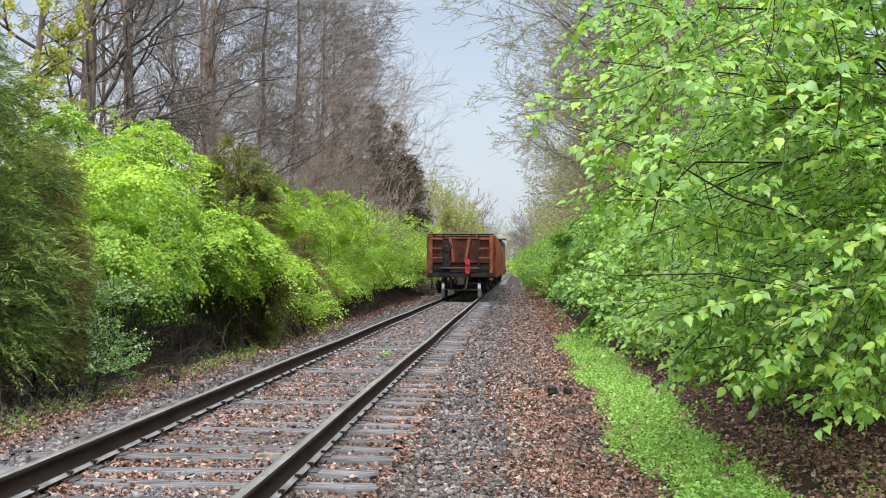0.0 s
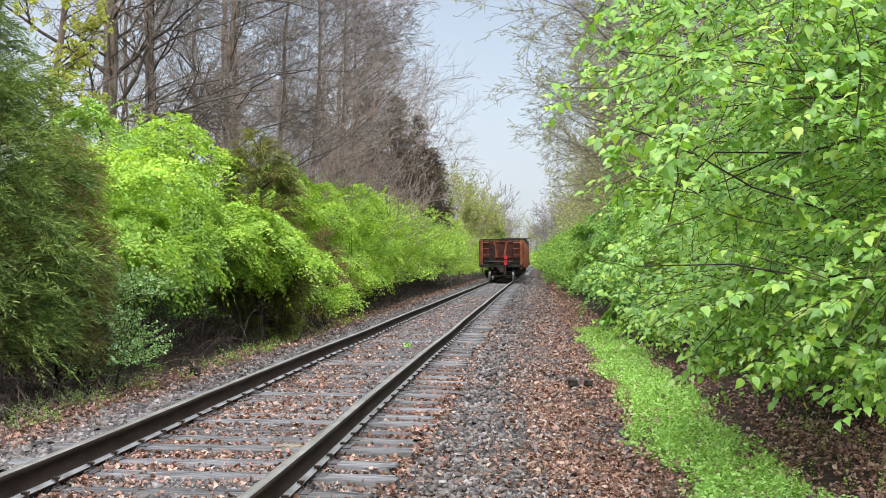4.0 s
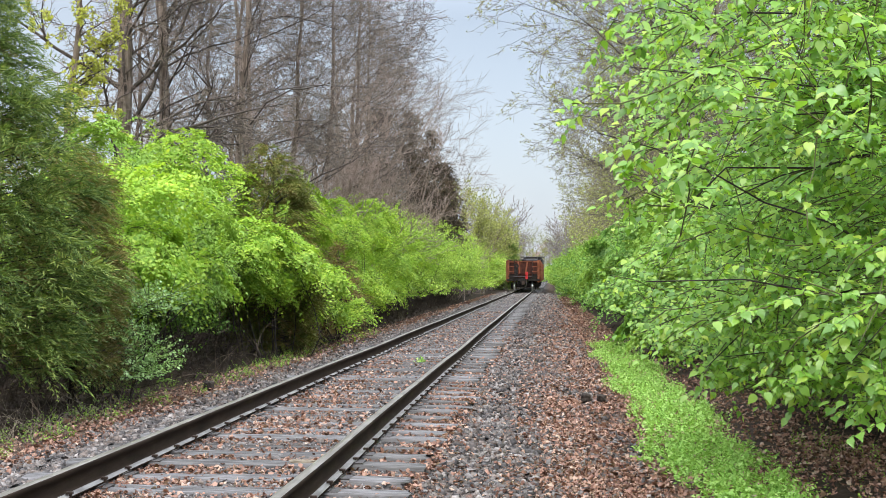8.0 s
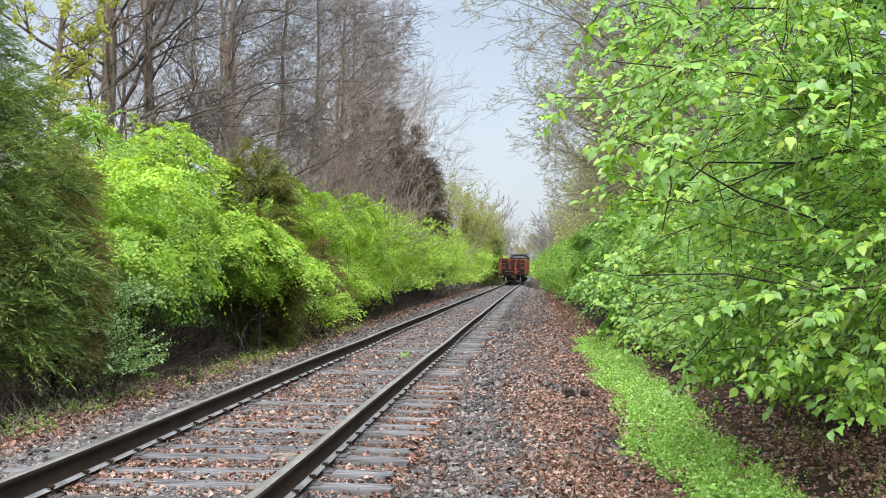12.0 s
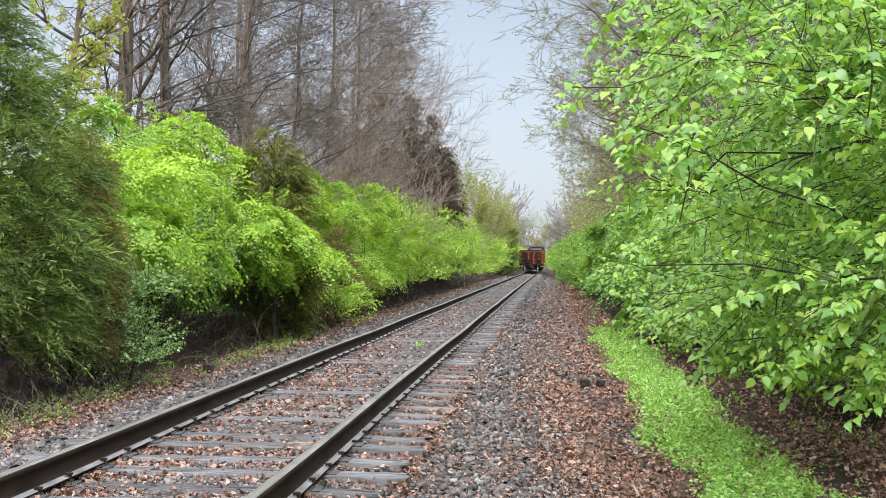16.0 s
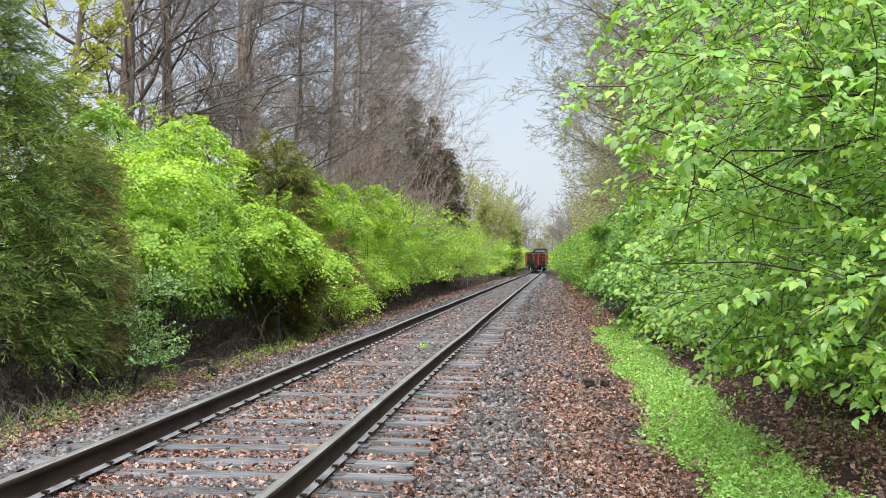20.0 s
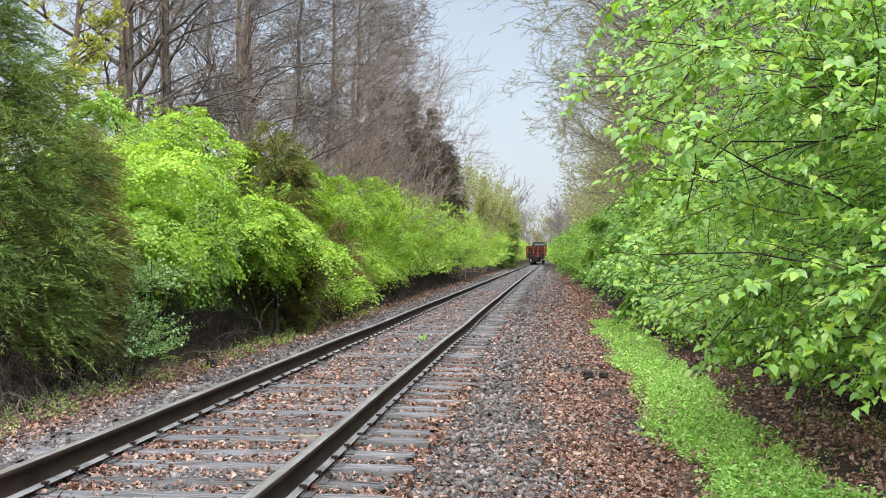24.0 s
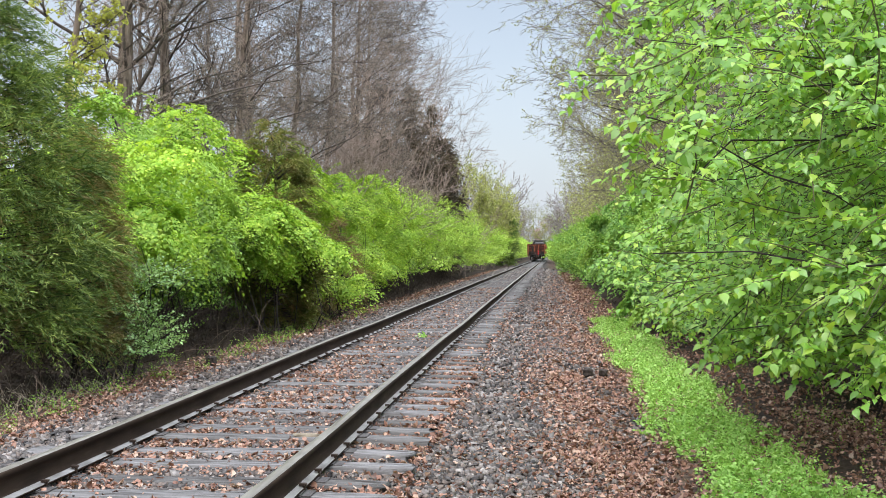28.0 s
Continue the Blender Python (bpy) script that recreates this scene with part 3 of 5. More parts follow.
def grow(rng, segs, p, d, length, r, level, depth, spread=0.75, lift=0.13, pull=(0, 0), limit=4.5):
    """One limb in bent pieces, with side limbs; adds (start, end, radius, radius, level) rows."""
    steps = 7 if level == 0 else 4 if level < depth else 3
    q = p.copy()
    rr = r
    for s in range(steps):
        if level and q[0] * np.sign(pull[0]) > limit - (1.2 if level == 1 else 0):
            return
        d = d + rng.normal(size=3) * (0.07 if level == 0 else 0.13)
        if level:
            d = d + np.array([pull[0] * 0.12, pull[1] * 0.12, lift * 0.35])
        d /= np.linalg.norm(d)
        nxt = q + d * length / steps
        r2 = rr * (0.76 if level else 0.9)
        segs.append((q, nxt, rr, r2, level))
        q, rr = nxt, r2
        if level < depth and (level or s > 0):
            for _ in range(int(rng.integers(1, 3)) if level < 2 else 1):
                side = np.cross(d, rng.normal(size=3))
                side /= np.linalg.norm(side)
                nd = d * (1 - spread * 0.55) + side * spread + np.array([pull[0] * 0.35, pull[1] * 0.35, lift])
                share = rng.uniform(0.42, 0.68) if level else rng.uniform(0.24, 0.46)
                grow(rng, segs, q, nd / np.linalg.norm(nd), length * share, rr * (rng.uniform(0.35, 0.6) if level else rng.uniform(0.2, 0.38)), level + 1, depth, spread, lift, pull, limit)
    if level < depth:
        for _ in range(2):
            nd = d + rng.normal(size=3) * 0.45
            grow(rng, segs, q, nd / np.linalg.norm(nd), length * 0.55, rr * 0.7, level + 1, depth, spread, lift, pull, limit)


def bare_tree(name, label, at, turn, seed, high, radius, depth=4, group="", lean=(0, 0), buds=0, bud_mat=None, bud_size=0.05, thin=0.012, spread=0.72, lift=0.13, pull=(0, 0), limit=4.5, twig_mat=None):
    rng = np.random.default_rng(seed)
    segs = []
    d = np.array([lean[0], lean[1], 1.0])
    grow(rng, segs, np.array([0, 0, -0.2]), d / np.linalg.norm(d), high * 0.72, radius, 0, depth, spread, lift, pull, limit)
    p0 = np.array([s[0] for s in segs])
    p1 = np.array([s[1] for s in segs])
    r0 = np.maximum(np.array([s[2] for s in segs]), thin * 0.8)
    r1 = np.maximum(np.array([s[3] for s in segs]), thin * 0.55)
    lv = np.array([s[4] for s in segs])
    ob = thing(name, label, "tree", group, at, turn)
    big = lv <= 1
    v, f = tubes(p0[big], p1[big], r0[big], r1[big], 7)
    me = mesh_of("trunk", v, f, M_BARK)
    me.shade_smooth()
    piece("trunk", me, ob)
    v, f = tubes(p0[~big], p1[~big], r0[~big], r1[~big], 3)
    piece("crown", mesh_of("crown", v, f, twig_mat or M_TWIG), ob, "fine bare branches")
    if buds:
        ends = np.where(lv == depth)[0]
        i = rng.choice(ends, buds)
        base = p0[i] + (p1[i] - p0[i]) * rng.uniform(0, 1, (buds, 1))
        size = bud_size * rng.uniform(0.5, 1.3, buds)
        v, f = rhombs(base, rng.normal(size=(buds, 3)) + np.array([0, 0, 0.3]), rng.normal(size=(buds, 3)), size, size * 0.35)
        piece("young_leaves", mesh_of("young_leaves", v, f, bud_mat or M_BUDS), ob, "sparse yellow-green young leaves")
    return ob


def fans(rng, base, way, length, count=17, slim=0.05, droop=0.45):
    """Flat feathery sprays: side sprigs along a drooping axis, each one forked into three slim tips."""
    n = len(base)
    d = unit(way)
    nor = np.array([0, 0, 1.0]) + rng.normal(size=(n, 3)) * 0.45
    side = unit(np.cross(d, nor))
    u = (np.arange(count) + 0.4) / count
    pos = base[:, None] + d[:, None] * (length[:, None] * u)[..., None]
    pos[..., 2] -= droop * length[:, None] * u ** 2
    sign = np.where(np.arange(count) % 2 == 0, 1.0, -1.0)
    sink = np.stack([np.zeros(count), np.zeros(count), -droop * 1.4 * u], axis=1)
    out = unit(d[:, None] * 0.85 + side[:, None] * sign[None, :, None] * (0.8 - 0.35 * u)[None, :, None] + sink[None] + rng.normal(size=(n, count, 3)) * 0.16)
    ln = length[:, None] * (0.38 - 0.22 * u) * rng.uniform(0.6, 1.25, (n, count))
    pos, out, ln = pos.reshape(-1, 3), out.reshape(-1, 3), ln.ravel()
    across = np.repeat(side, count, axis=0)
    lists = []
    for start, turn, share in ((0.0, 0.0, 1.0), (0.3, 0.5, 0.55), (0.45, -0.5, 0.5)):
        way2 = unit(out + across * turn + rng.normal(size=out.shape) * 0.1)
        lists.append(rhombs(pos + out * (ln * start)[:, None], way2, np.array([0, 0, 1.0]) + rng.normal(size=out.shape) * 0.7, ln * share, ln * slim * (1.0 if share == 1.0 else 0.8), 0.05))
    return joined(lists)


def cedar(name, label, at, seed, high, wide, mat, n=700, group="", fan=0.42, base_z=0.1, taper=0.85, slim=0.05, foot=0.55, inner=None, cap=9.0):
    """A dense evergreen: a trunk, boughs, and drooping feathery fans out to an uneven cone."""
    rng = np.random.default_rng(seed)
    ob = thing(name, label, "tree", group, at, 0)
    boughs = max(40, n // 14)
    bh = base_z + (high - base_z) * (1 - rng.uniform(0, 1, boughs) ** 0.72) * 0.97
    ba = rng.uniform(0, 2 * math.pi, boughs)
    edge = wide * (1 - bh / high) ** taper * rng.uniform(0.72, 1.1, boughs) * np.minimum(1, foot + bh * 0.6)
    edge = np.minimum(edge, cap * rng.uniform(0.85, 1.1, boughs))
    pick = rng.integers(0, boughs, n)
    h, a = bh[pick], ba[pick] + rng.normal(0, 0.15, n)
    along = rng.uniform(0.25, 1.0, n) ** 0.6
    r = edge[pick] * along
    base = np.stack([np.cos(a) * r * 0.85, np.sin(a) * r * 0.85, h + rng.normal(0, 0.06, n) + 0.14 * along], axis=1)
    way = np.stack([np.cos(a), np.sin(a), rng.uniform(-0.1, 0.5, n)], axis=1) + rng.normal(size=(n, 3)) * 0.32
    length = rng.uniform(0.55, 1.15, n) * fan * np.minimum(1.0, 0.45 + edge[pick] / wide)
    old = np.zeros(n, bool) if inner is None else rng.uniform(0, 1, n) > along * 1.15 + 0.06
    v, f = fans(rng, base[~old], way[~old], length[~old], slim=slim)
    piece("foliage", mesh_of("foliage", v, f, mat), ob)
    if old.any():
        v, f = fans(rng, base[old], way[old], length[old], slim=slim)
        piece("old_foliage", mesh_of("old_foliage", v, f, inner), ob, "browned inner sprays")
    zz = np.linspace(-0.2, high * 0.72, 8)
    p = np.stack([0.05 * np.sin(zz), 0.05 * np.cos(zz * 1.3), zz], axis=1)
    rad = np.linspace(0.025 + 0.045 * wide, 0.015, 8)
    limb0 = np.stack([np.zeros(boughs), np.zeros(boughs), bh * 0.93], axis=1)
    limb1 = np.stack([np.cos(ba) * edge * 0.75, np.sin(ba) * edge * 0.75, bh + 0.05], axis=1)
    v, f = tubes(np.concatenate([p[:-1], limb0]), np.concatenate([p[1:], limb1]), np.concatenate([rad[:-1], np.full(boughs, 0.009)]), np.concatenate([rad[1:], np.full(boughs, 0.003)]), 5)
    piece("trunk", mesh_of("trunk", v, f, M_DARKBARK), ob)
    return ob


def limbs_of(rng, p, d, ln, r, kids=(9, 6, 4), steps=(8, 5, 3, 2), curl=0.13, lift=0.0, thin=0.0045, share=(0.32, 0.6), pull=(0.0, 0.0, 0.0)):
    """Limbs, their branches and twigs, level by level: (start, end, radius, radius, level) arrays."""
    rows = []
    for level in range(len(kids) + 1):
        n, k = len(p), steps[level]
        pts, rad, q, dd = [p], [r], p, d
        for i in range(k):
            dd = unit(dd + rng.normal(size=(n, 3)) * curl * (1.0 + 0.4 * level) + np.array([0, 0, lift]) + np.array(pull) * 0.06)
            q = q + dd * (ln / k)[:, None]
            pts.append(q)
            rad.append(np.maximum(r * (1 - 0.78 * (i + 1) / k), thin * (0.7 if i == k - 1 else 0.9)))
        pts, rad = np.stack(pts, axis=1), np.stack(rad, axis=1)
        rows.append((pts[:, :-1].reshape(-1, 3), pts[:, 1:].reshape(-1, 3), rad[:, :-1].ravel(), rad[:, 1:].ravel(), np.full(n * k, level)))
        if level == len(kids):
            break
        m = kids[level]
        u = rng.uniform(0.12, 0.97, (n, m)) * k
        i = np.minimum(u.astype(int), k - 1)
        w = (u - i)[..., None]
        who = np.arange(n)[:, None]
        start = pts[who, i] * (1 - w) + pts[who, i + 1] * w
        on = unit(pts[who, i + 1] - pts[who, i])
        side = unit(np.cross(on, rng.normal(size=(n, m, 3))))
        d = unit(on * 0.75 + side * 0.72 + np.array(pull) * 0.2).reshape(-1, 3)
        ln = (ln[:, None] * (1.05 - 0.55 * u / k) * rng.uniform(*share, (n, m))).ravel()
        r = np.maximum(rad[who, i] * rng.uniform(0.4, 0.7, (n, m)), thin).ravel()
        p = start.reshape(-1, 3)
    return [np.concatenate(c) for c in zip(*rows)]


def edge_tree(label, at, seed, high, radius, limbs, group, lean=(0.0, 0.0), forked=False, buds=0, top=0.62, reach=(2.2, 4.4), pull=(0.3, -0.05, -0.14), twig=None, bud_mat=None, bud_size=0.06, thin=0.0055, kids=(10, 6, 3), dry=50, low=1.8):
    """A tall tree at the wood's edge: rough trunk, long limbs reaching out over the open line, dry twigs up the trunk."""
    rng = np.random.default_rng(seed)
    ob = thing("budding_tree" if buds else "bare_tree", label, "tree", group, at, 0)
    stems = []
    for k in range(2 if forked else 1):
        z = np.concatenate([[-0.2, 0.4, 1.2, 2.0], np.linspace(3.0, high, 12)])
        off = (z - 0.8).clip(0) * (0.075 if k else -0.035) if forked else z * 0
        off = np.where(off > 0.6, 0.6 + (off - 0.6) * 0.4, off)
        q = np.stack([lean[0] * z + off, lean[1] * z, z], axis=1) + np.cumsum(rng.normal(size=(16, 3)) * np.array([0.06, 0.06, 0]), axis=0)
        rad = radius * (1 - 0.8 * (z / high).clip(0, 1)) * np.where(z < 0.5, 1.25, 1.0)
        stems.append((q, rad))
        me = mesh_of("trunk", *pipe(q, rad, 10), M_BARK)
        me.shade_smooth()
        piece("trunk", me, ob)
    start, way, ln, r = [], [], [], []
    for i in range(limbs):
        q, rad = stems[i % len(stems)]
        z = low + (high * top - low) * (i + rng.uniform(0, 1)) / limbs
        a = rng.normal(-0.2, 0.8) + (0.0 if pull[0] > 0 else math.pi) if rng.uniform() < 0.75 else rng.uniform(0, 6.28)
        start.append([np.interp(z, q[:, 2], q[:, 0]), np.interp(z, q[:, 2], q[:, 1]), z])
        way.append([math.cos(a), math.sin(a), rng.uniform(0.1, 1.3)])
        ln.append(rng.uniform(*reach) * (1 - 0.3 * z / high))
        r.append(np.interp(z, q[:, 2], rad) * rng.uniform(0.16, 0.4))
    start, way, ln, r = np.array(start), unit(np.array(way)), np.array(ln), np.array(r)
    p0, p1, r0, r1, lv = limbs_of(rng, start, way, ln, r, kids=kids, steps=(8, 5, 3, 2), thin=thin, pull=pull, curl=0.15)
    big = lv == 0
    for a, b, ra, rb in zip(p0[big].reshape(limbs, 8, 3), p1[big].reshape(limbs, 8, 3), r0[big].reshape(limbs, 8), r1[big].reshape(limbs, 8)):
        piece("limb", mesh_of("limb", *pipe(np.concatenate([a[:1], b]), np.concatenate([ra[:1], rb]), 5), M_DARKTWIG), ob)
    v, f = tubes(p0[~big], p1[~big], r0[~big], r1[~big], 3)
    me = mesh_of("crown", v, f, [twig or M_TWIG, M_DARKTWIG])
    me.polygons.foreach_set("material_index", np.repeat((lv[~big] == 1).astype(np.int32), 3))
    piece("crown", me, ob, "fine bare branches")
    if buds:
        ends = np.where((lv >= 2) & (p0[:, 2] > 3.6))[0]
        i = rng.choice(ends, buds)
        base = p0[i] + (p1[i] - p0[i]) * rng.uniform(0, 1, (buds, 1))
        size = bud_size * rng.uniform(0.5, 1.3, buds)
        v, f = rhombs(base, rng.normal(size=(buds, 3)) + np.array([0, 0, 0.3]), rng.normal(size=(buds, 3)), size, size * 0.35)
        piece("young_leaves", mesh_of("young_leaves", v, f, bud_mat or M_BUDS), ob, "sparse yellow-green young leaves")
    if not dry:
        return ob
    # short dry twigs and vine stems close round the trunk
    n = dry
    q, rad = stems[0]
    z = rng.uniform(1.0, 7.5, n)
    start = np.stack([np.interp(z, q[:, 2], q[:, 0]), np.interp(z, q[:, 2], q[:, 1]), z], axis=1)
    way = unit(rng.normal(size=(n, 3)) * np.array([1, 1, 0.5]) + np.array([0, -0.4, 0.15]))
    p0, p1, r0, r1, lv2 = limbs_of(rng, start, way, rng.uniform(0.5, 1.5, n), np.full(n, 0.009), kids=(7, 4), steps=(4, 3, 2), thin=0.0045)
    v, f = tubes(p0, p1, r0, r1, 3)
    tagged(piece("twig_growth", mesh_of("twig_growth", v, f, M_BROWNTWIG), ob, "reddish brown twigs round the trunk"), kind="stuff")
    return ob


def brush_tree(at, seed, high):
    """A thicket of thin upright brown stems with fine twigs."""
    rng = np.random.default_rng(seed)
    ob = thing("bare_tree", "dense brown twiggy young tree behind the shrubs", "tree", "young trees", at, 0)
    n = 16
    foot = np.stack([rng.normal(0, 0.5, n), rng.normal(0, 0.5, n), np.full(n, -0.2)], axis=1)
    way = unit(rng.normal(size=(n, 3)) * np.array([0.3, 0.3, 0.05]) + np.array([0, 0, 1.0]))
    p0, p1, r0, r1, lv = limbs_of(rng, foot, way, rng.uniform(0.55, 1.0, n) * high, rng.uniform(0.012, 0.035, n), kids=(15, 6), steps=(8, 4, 2), curl=0.08, lift=0.01, thin=0.0085, share=(0.16, 0.34))
    v, f = tubes(p0, p1, r0, r1, 3)
    tagged(piece("twig_growth", mesh_of("twig_growth", v, f, M_BROWNTWIG), ob, "thin brown stems and fine twigs"), kind="stuff")
    return ob


def broad_leaves(rng, base, along, up, size):
    """Pointed egg-shaped leaves, folded along the midrib and drooping at the tip."""
    side_line = [(0.0, 0.17, 0.015), (0.17, 0.36, 0.05), (0.48, 0.39, 0.06), (0.8, 0.19, 0.01)]
    mid = [(0, 0, 0), (0.33, 0, 0.02), (0.7, 0, -0.01), (1.14, 0, -0.16)]
    outline = np.array(mid + side_line + [(x, -y, z) for x, y, z in side_line])
    half = [(0, 1, 5), (0, 5, 4), (1, 6, 5), (1, 2, 6), (2, 7, 6), (2, 3, 7)]
    tri = np.array(half + [(a, c + 4 if c > 3 else c, b + 4 if b > 3 else b) for a, b, c in half])
    along = unit(along)
    side = unit(np.cross(up, along))
    nor = np.cross(along, side)
    o = outline[None] * size[:, None, None]
    o[:, :, 2] *= rng.uniform(0.3, 1.7, len(base))[:, None]
    v = base[:, None] + along[:, None] * o[:, :, 0:1] + side[:, None] * o[:, :, 1:2] + nor[:, None] * o[:, :, 2:3]
    f = tri[None] + (np.arange(len(base)) * len(outline))[:, None, None]
    return v.reshape(-1, 3), f.reshape(-1, 3)


def leafy_tree(name, label, at, seed, limbs, size, lo, hi, subs=6, twigs=7, per=6):
    """A small spreading tree: limbs arch from the stem to points of the box lo..hi, side shoots and twigs on them, broad leaves on the twigs."""
    rng = np.random.default_rng(seed)
    ob = thing(name, label, "tree", "", at, 0)
    lo, hi = np.array(lo), np.array(hi)
    stem = np.array([[0, 0, -0.3], [0.03, 0.05, 0.5], [-0.05, 0.02, 1.3], [-0.02, 0.1, 2.2], [0.1, 0.0, 3.2], [0.0, 0.1, 4.2]])
    sr = np.linspace(0.085, 0.02, 6)
    v, f = tubes(stem[:-1], stem[1:], sr[:-1], sr[1:], 9)
    me = mesh_of("trunk", v, f, M_DARKBARK)
    me.shade_smooth()
    piece("trunk", me, ob)
    tb, td, tl, w0, w1, wr = [], [], [], [], [], []

    # crown edge as slopes seen from the camera's eye height
    view_slope = np.array([-0.16, -0.11, -0.085, -0.06, -0.042, -0.025, -0.007, 0.02, 0.038, 0.06, 0.082, 0.1, 0.118, 0.136, 0.149, 0.171, 0.198, 0.25])
    view_edge = np.array([0.13, 0.12, 0.118, 0.10, 0.056, 0.042, 0.028, 0.042, 0.055, 0.06, 0.064, 0.056, 0.02, 0.016, 0.024, 0.042, 0.049, 0.052])

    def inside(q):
        """Keeps limbs and shoots within a crown outline cut to fit the camera's view; uneven from bottom to top."""
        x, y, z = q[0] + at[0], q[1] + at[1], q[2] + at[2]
        return x > y * np.interp((z - 1.35) / y, view_slope, view_edge) and z > 0.66 and (z - 1.35) / y > -0.108

    for _ in range(limbs):
        end = lo + (hi - lo) * rng.uniform(0, 1, 3) ** np.array([1.15, 1, 1.45])
        zs = min(max(end[2] - rng.uniform(-0.4, 0.5), 1.0), 4.0)
        start = np.array([np.interp(zs, stem[:, 2], stem[:, 0]), np.interp(zs, stem[:, 2], stem[:, 1]), zs])
        bow = np.array([0, 0, rng.uniform(0.1, 0.45)]) + rng.normal(size=3) * 0.18
        steps = 10
        drift = np.cumsum(rng.normal(size=(steps + 1, 3)) * 0.085, axis=0)
        pts = np.array([start + (end - start) * u + bow * math.sin(u * math.pi) for u in np.linspace(0, 1, steps + 1)]) + drift
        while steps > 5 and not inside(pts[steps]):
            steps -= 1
        pts = pts[:steps + 1]
        rad = (0.004 + 0.010 * rng.uniform() ** 2.5) * np.linspace(1, 0.2, steps + 1)
        v, f = tubes(pts[:-1], pts[1:], rad[:-1], rad[1:], 6)
        me = mesh_of("limb", v, f, M_DARKBARK)
        me.shade_smooth()
        piece("limb", me, ob)
        for _ in range(subs):
            k = int(rng.integers(3, steps))
            d = pts[k + 1] - pts[k]
            d = d / np.linalg.norm(d) * 0.8 + rng.normal(size=3) * np.array([0.6, 0.6, 0.4])
            d /= np.linalg.norm(d)
            q, ln = pts[k], rng.uniform(0.35, 0.8)
            for _ in range(4):
                d = d + rng.normal(size=3) * 0.18 - np.array([0, 0, 0.07])
                d /= np.linalg.norm(d)
                nxt = q + d * ln / 4
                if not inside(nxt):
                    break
                w0.append(q); w1.append(nxt); wr.append(0.0034)
                for _ in range(int(rng.integers(twigs // 4, twigs // 4 + 3))):
                    u = rng.uniform(0, 1)
                    tb.append(q + (nxt - q) * u)
                    td.append(unit(d * 0.6 + rng.normal(size=3) * np.array([0.6, 0.6, 0.3])))
                    tl.append(rng.uniform(0.08, 0.26))
                q = nxt
    tb, td, tl = np.array(tb), np.array(td), np.array(tl)
    v, f = tubes(np.concatenate([w0, tb]), np.concatenate([w1, tb + td * tl[:, None]]), np.concatenate([wr, np.full(len(tb), 0.0018)]), np.concatenate([np.array(wr) * 0.75, np.full(len(tb), 0.001)]), 4)
    tagged(piece("twig_growth", mesh_of("twig_growth", v, f, M_SHOOT), ob), kind="stuff")
    s, c = len(tb), per
    frac = (np.arange(c) + 0.7) / c
    pos = tb[:, None] + td[:, None] * (tl[:, None] * frac)[..., None]
    side = unit(np.cross(td, np.array([0, 0, 1.0])))
    sign = np.where(np.arange(c) % 2 == 0, 1.0, -1.0)
    along = td[:, None] * 0.5 + side[:, None] * sign[None, :, None] * 0.8 + np.array([0, -0.15, -0.5]) + rng.normal(size=(s, c, 3)) * 0.3
    up = np.array([0, -0.45, 1.0]) + rng.normal(size=(s, c, 3)) * 0.3
    sz = size * rng.uniform(0.35, 1.2, (s, c))
    v, f = broad_leaves(rng, pos.reshape(-1, 3), along.reshape(-1, 3), up.reshape(-1, 3), sz.ravel())
    me = mesh_of("foliage", v, f, M_BIGLEAF)
    me.shade_smooth()
    piece("foliage", me, ob, "broad pointed fresh green leaves")
    return ob


# ---- the left side ----
FAR_SHRUBS = []


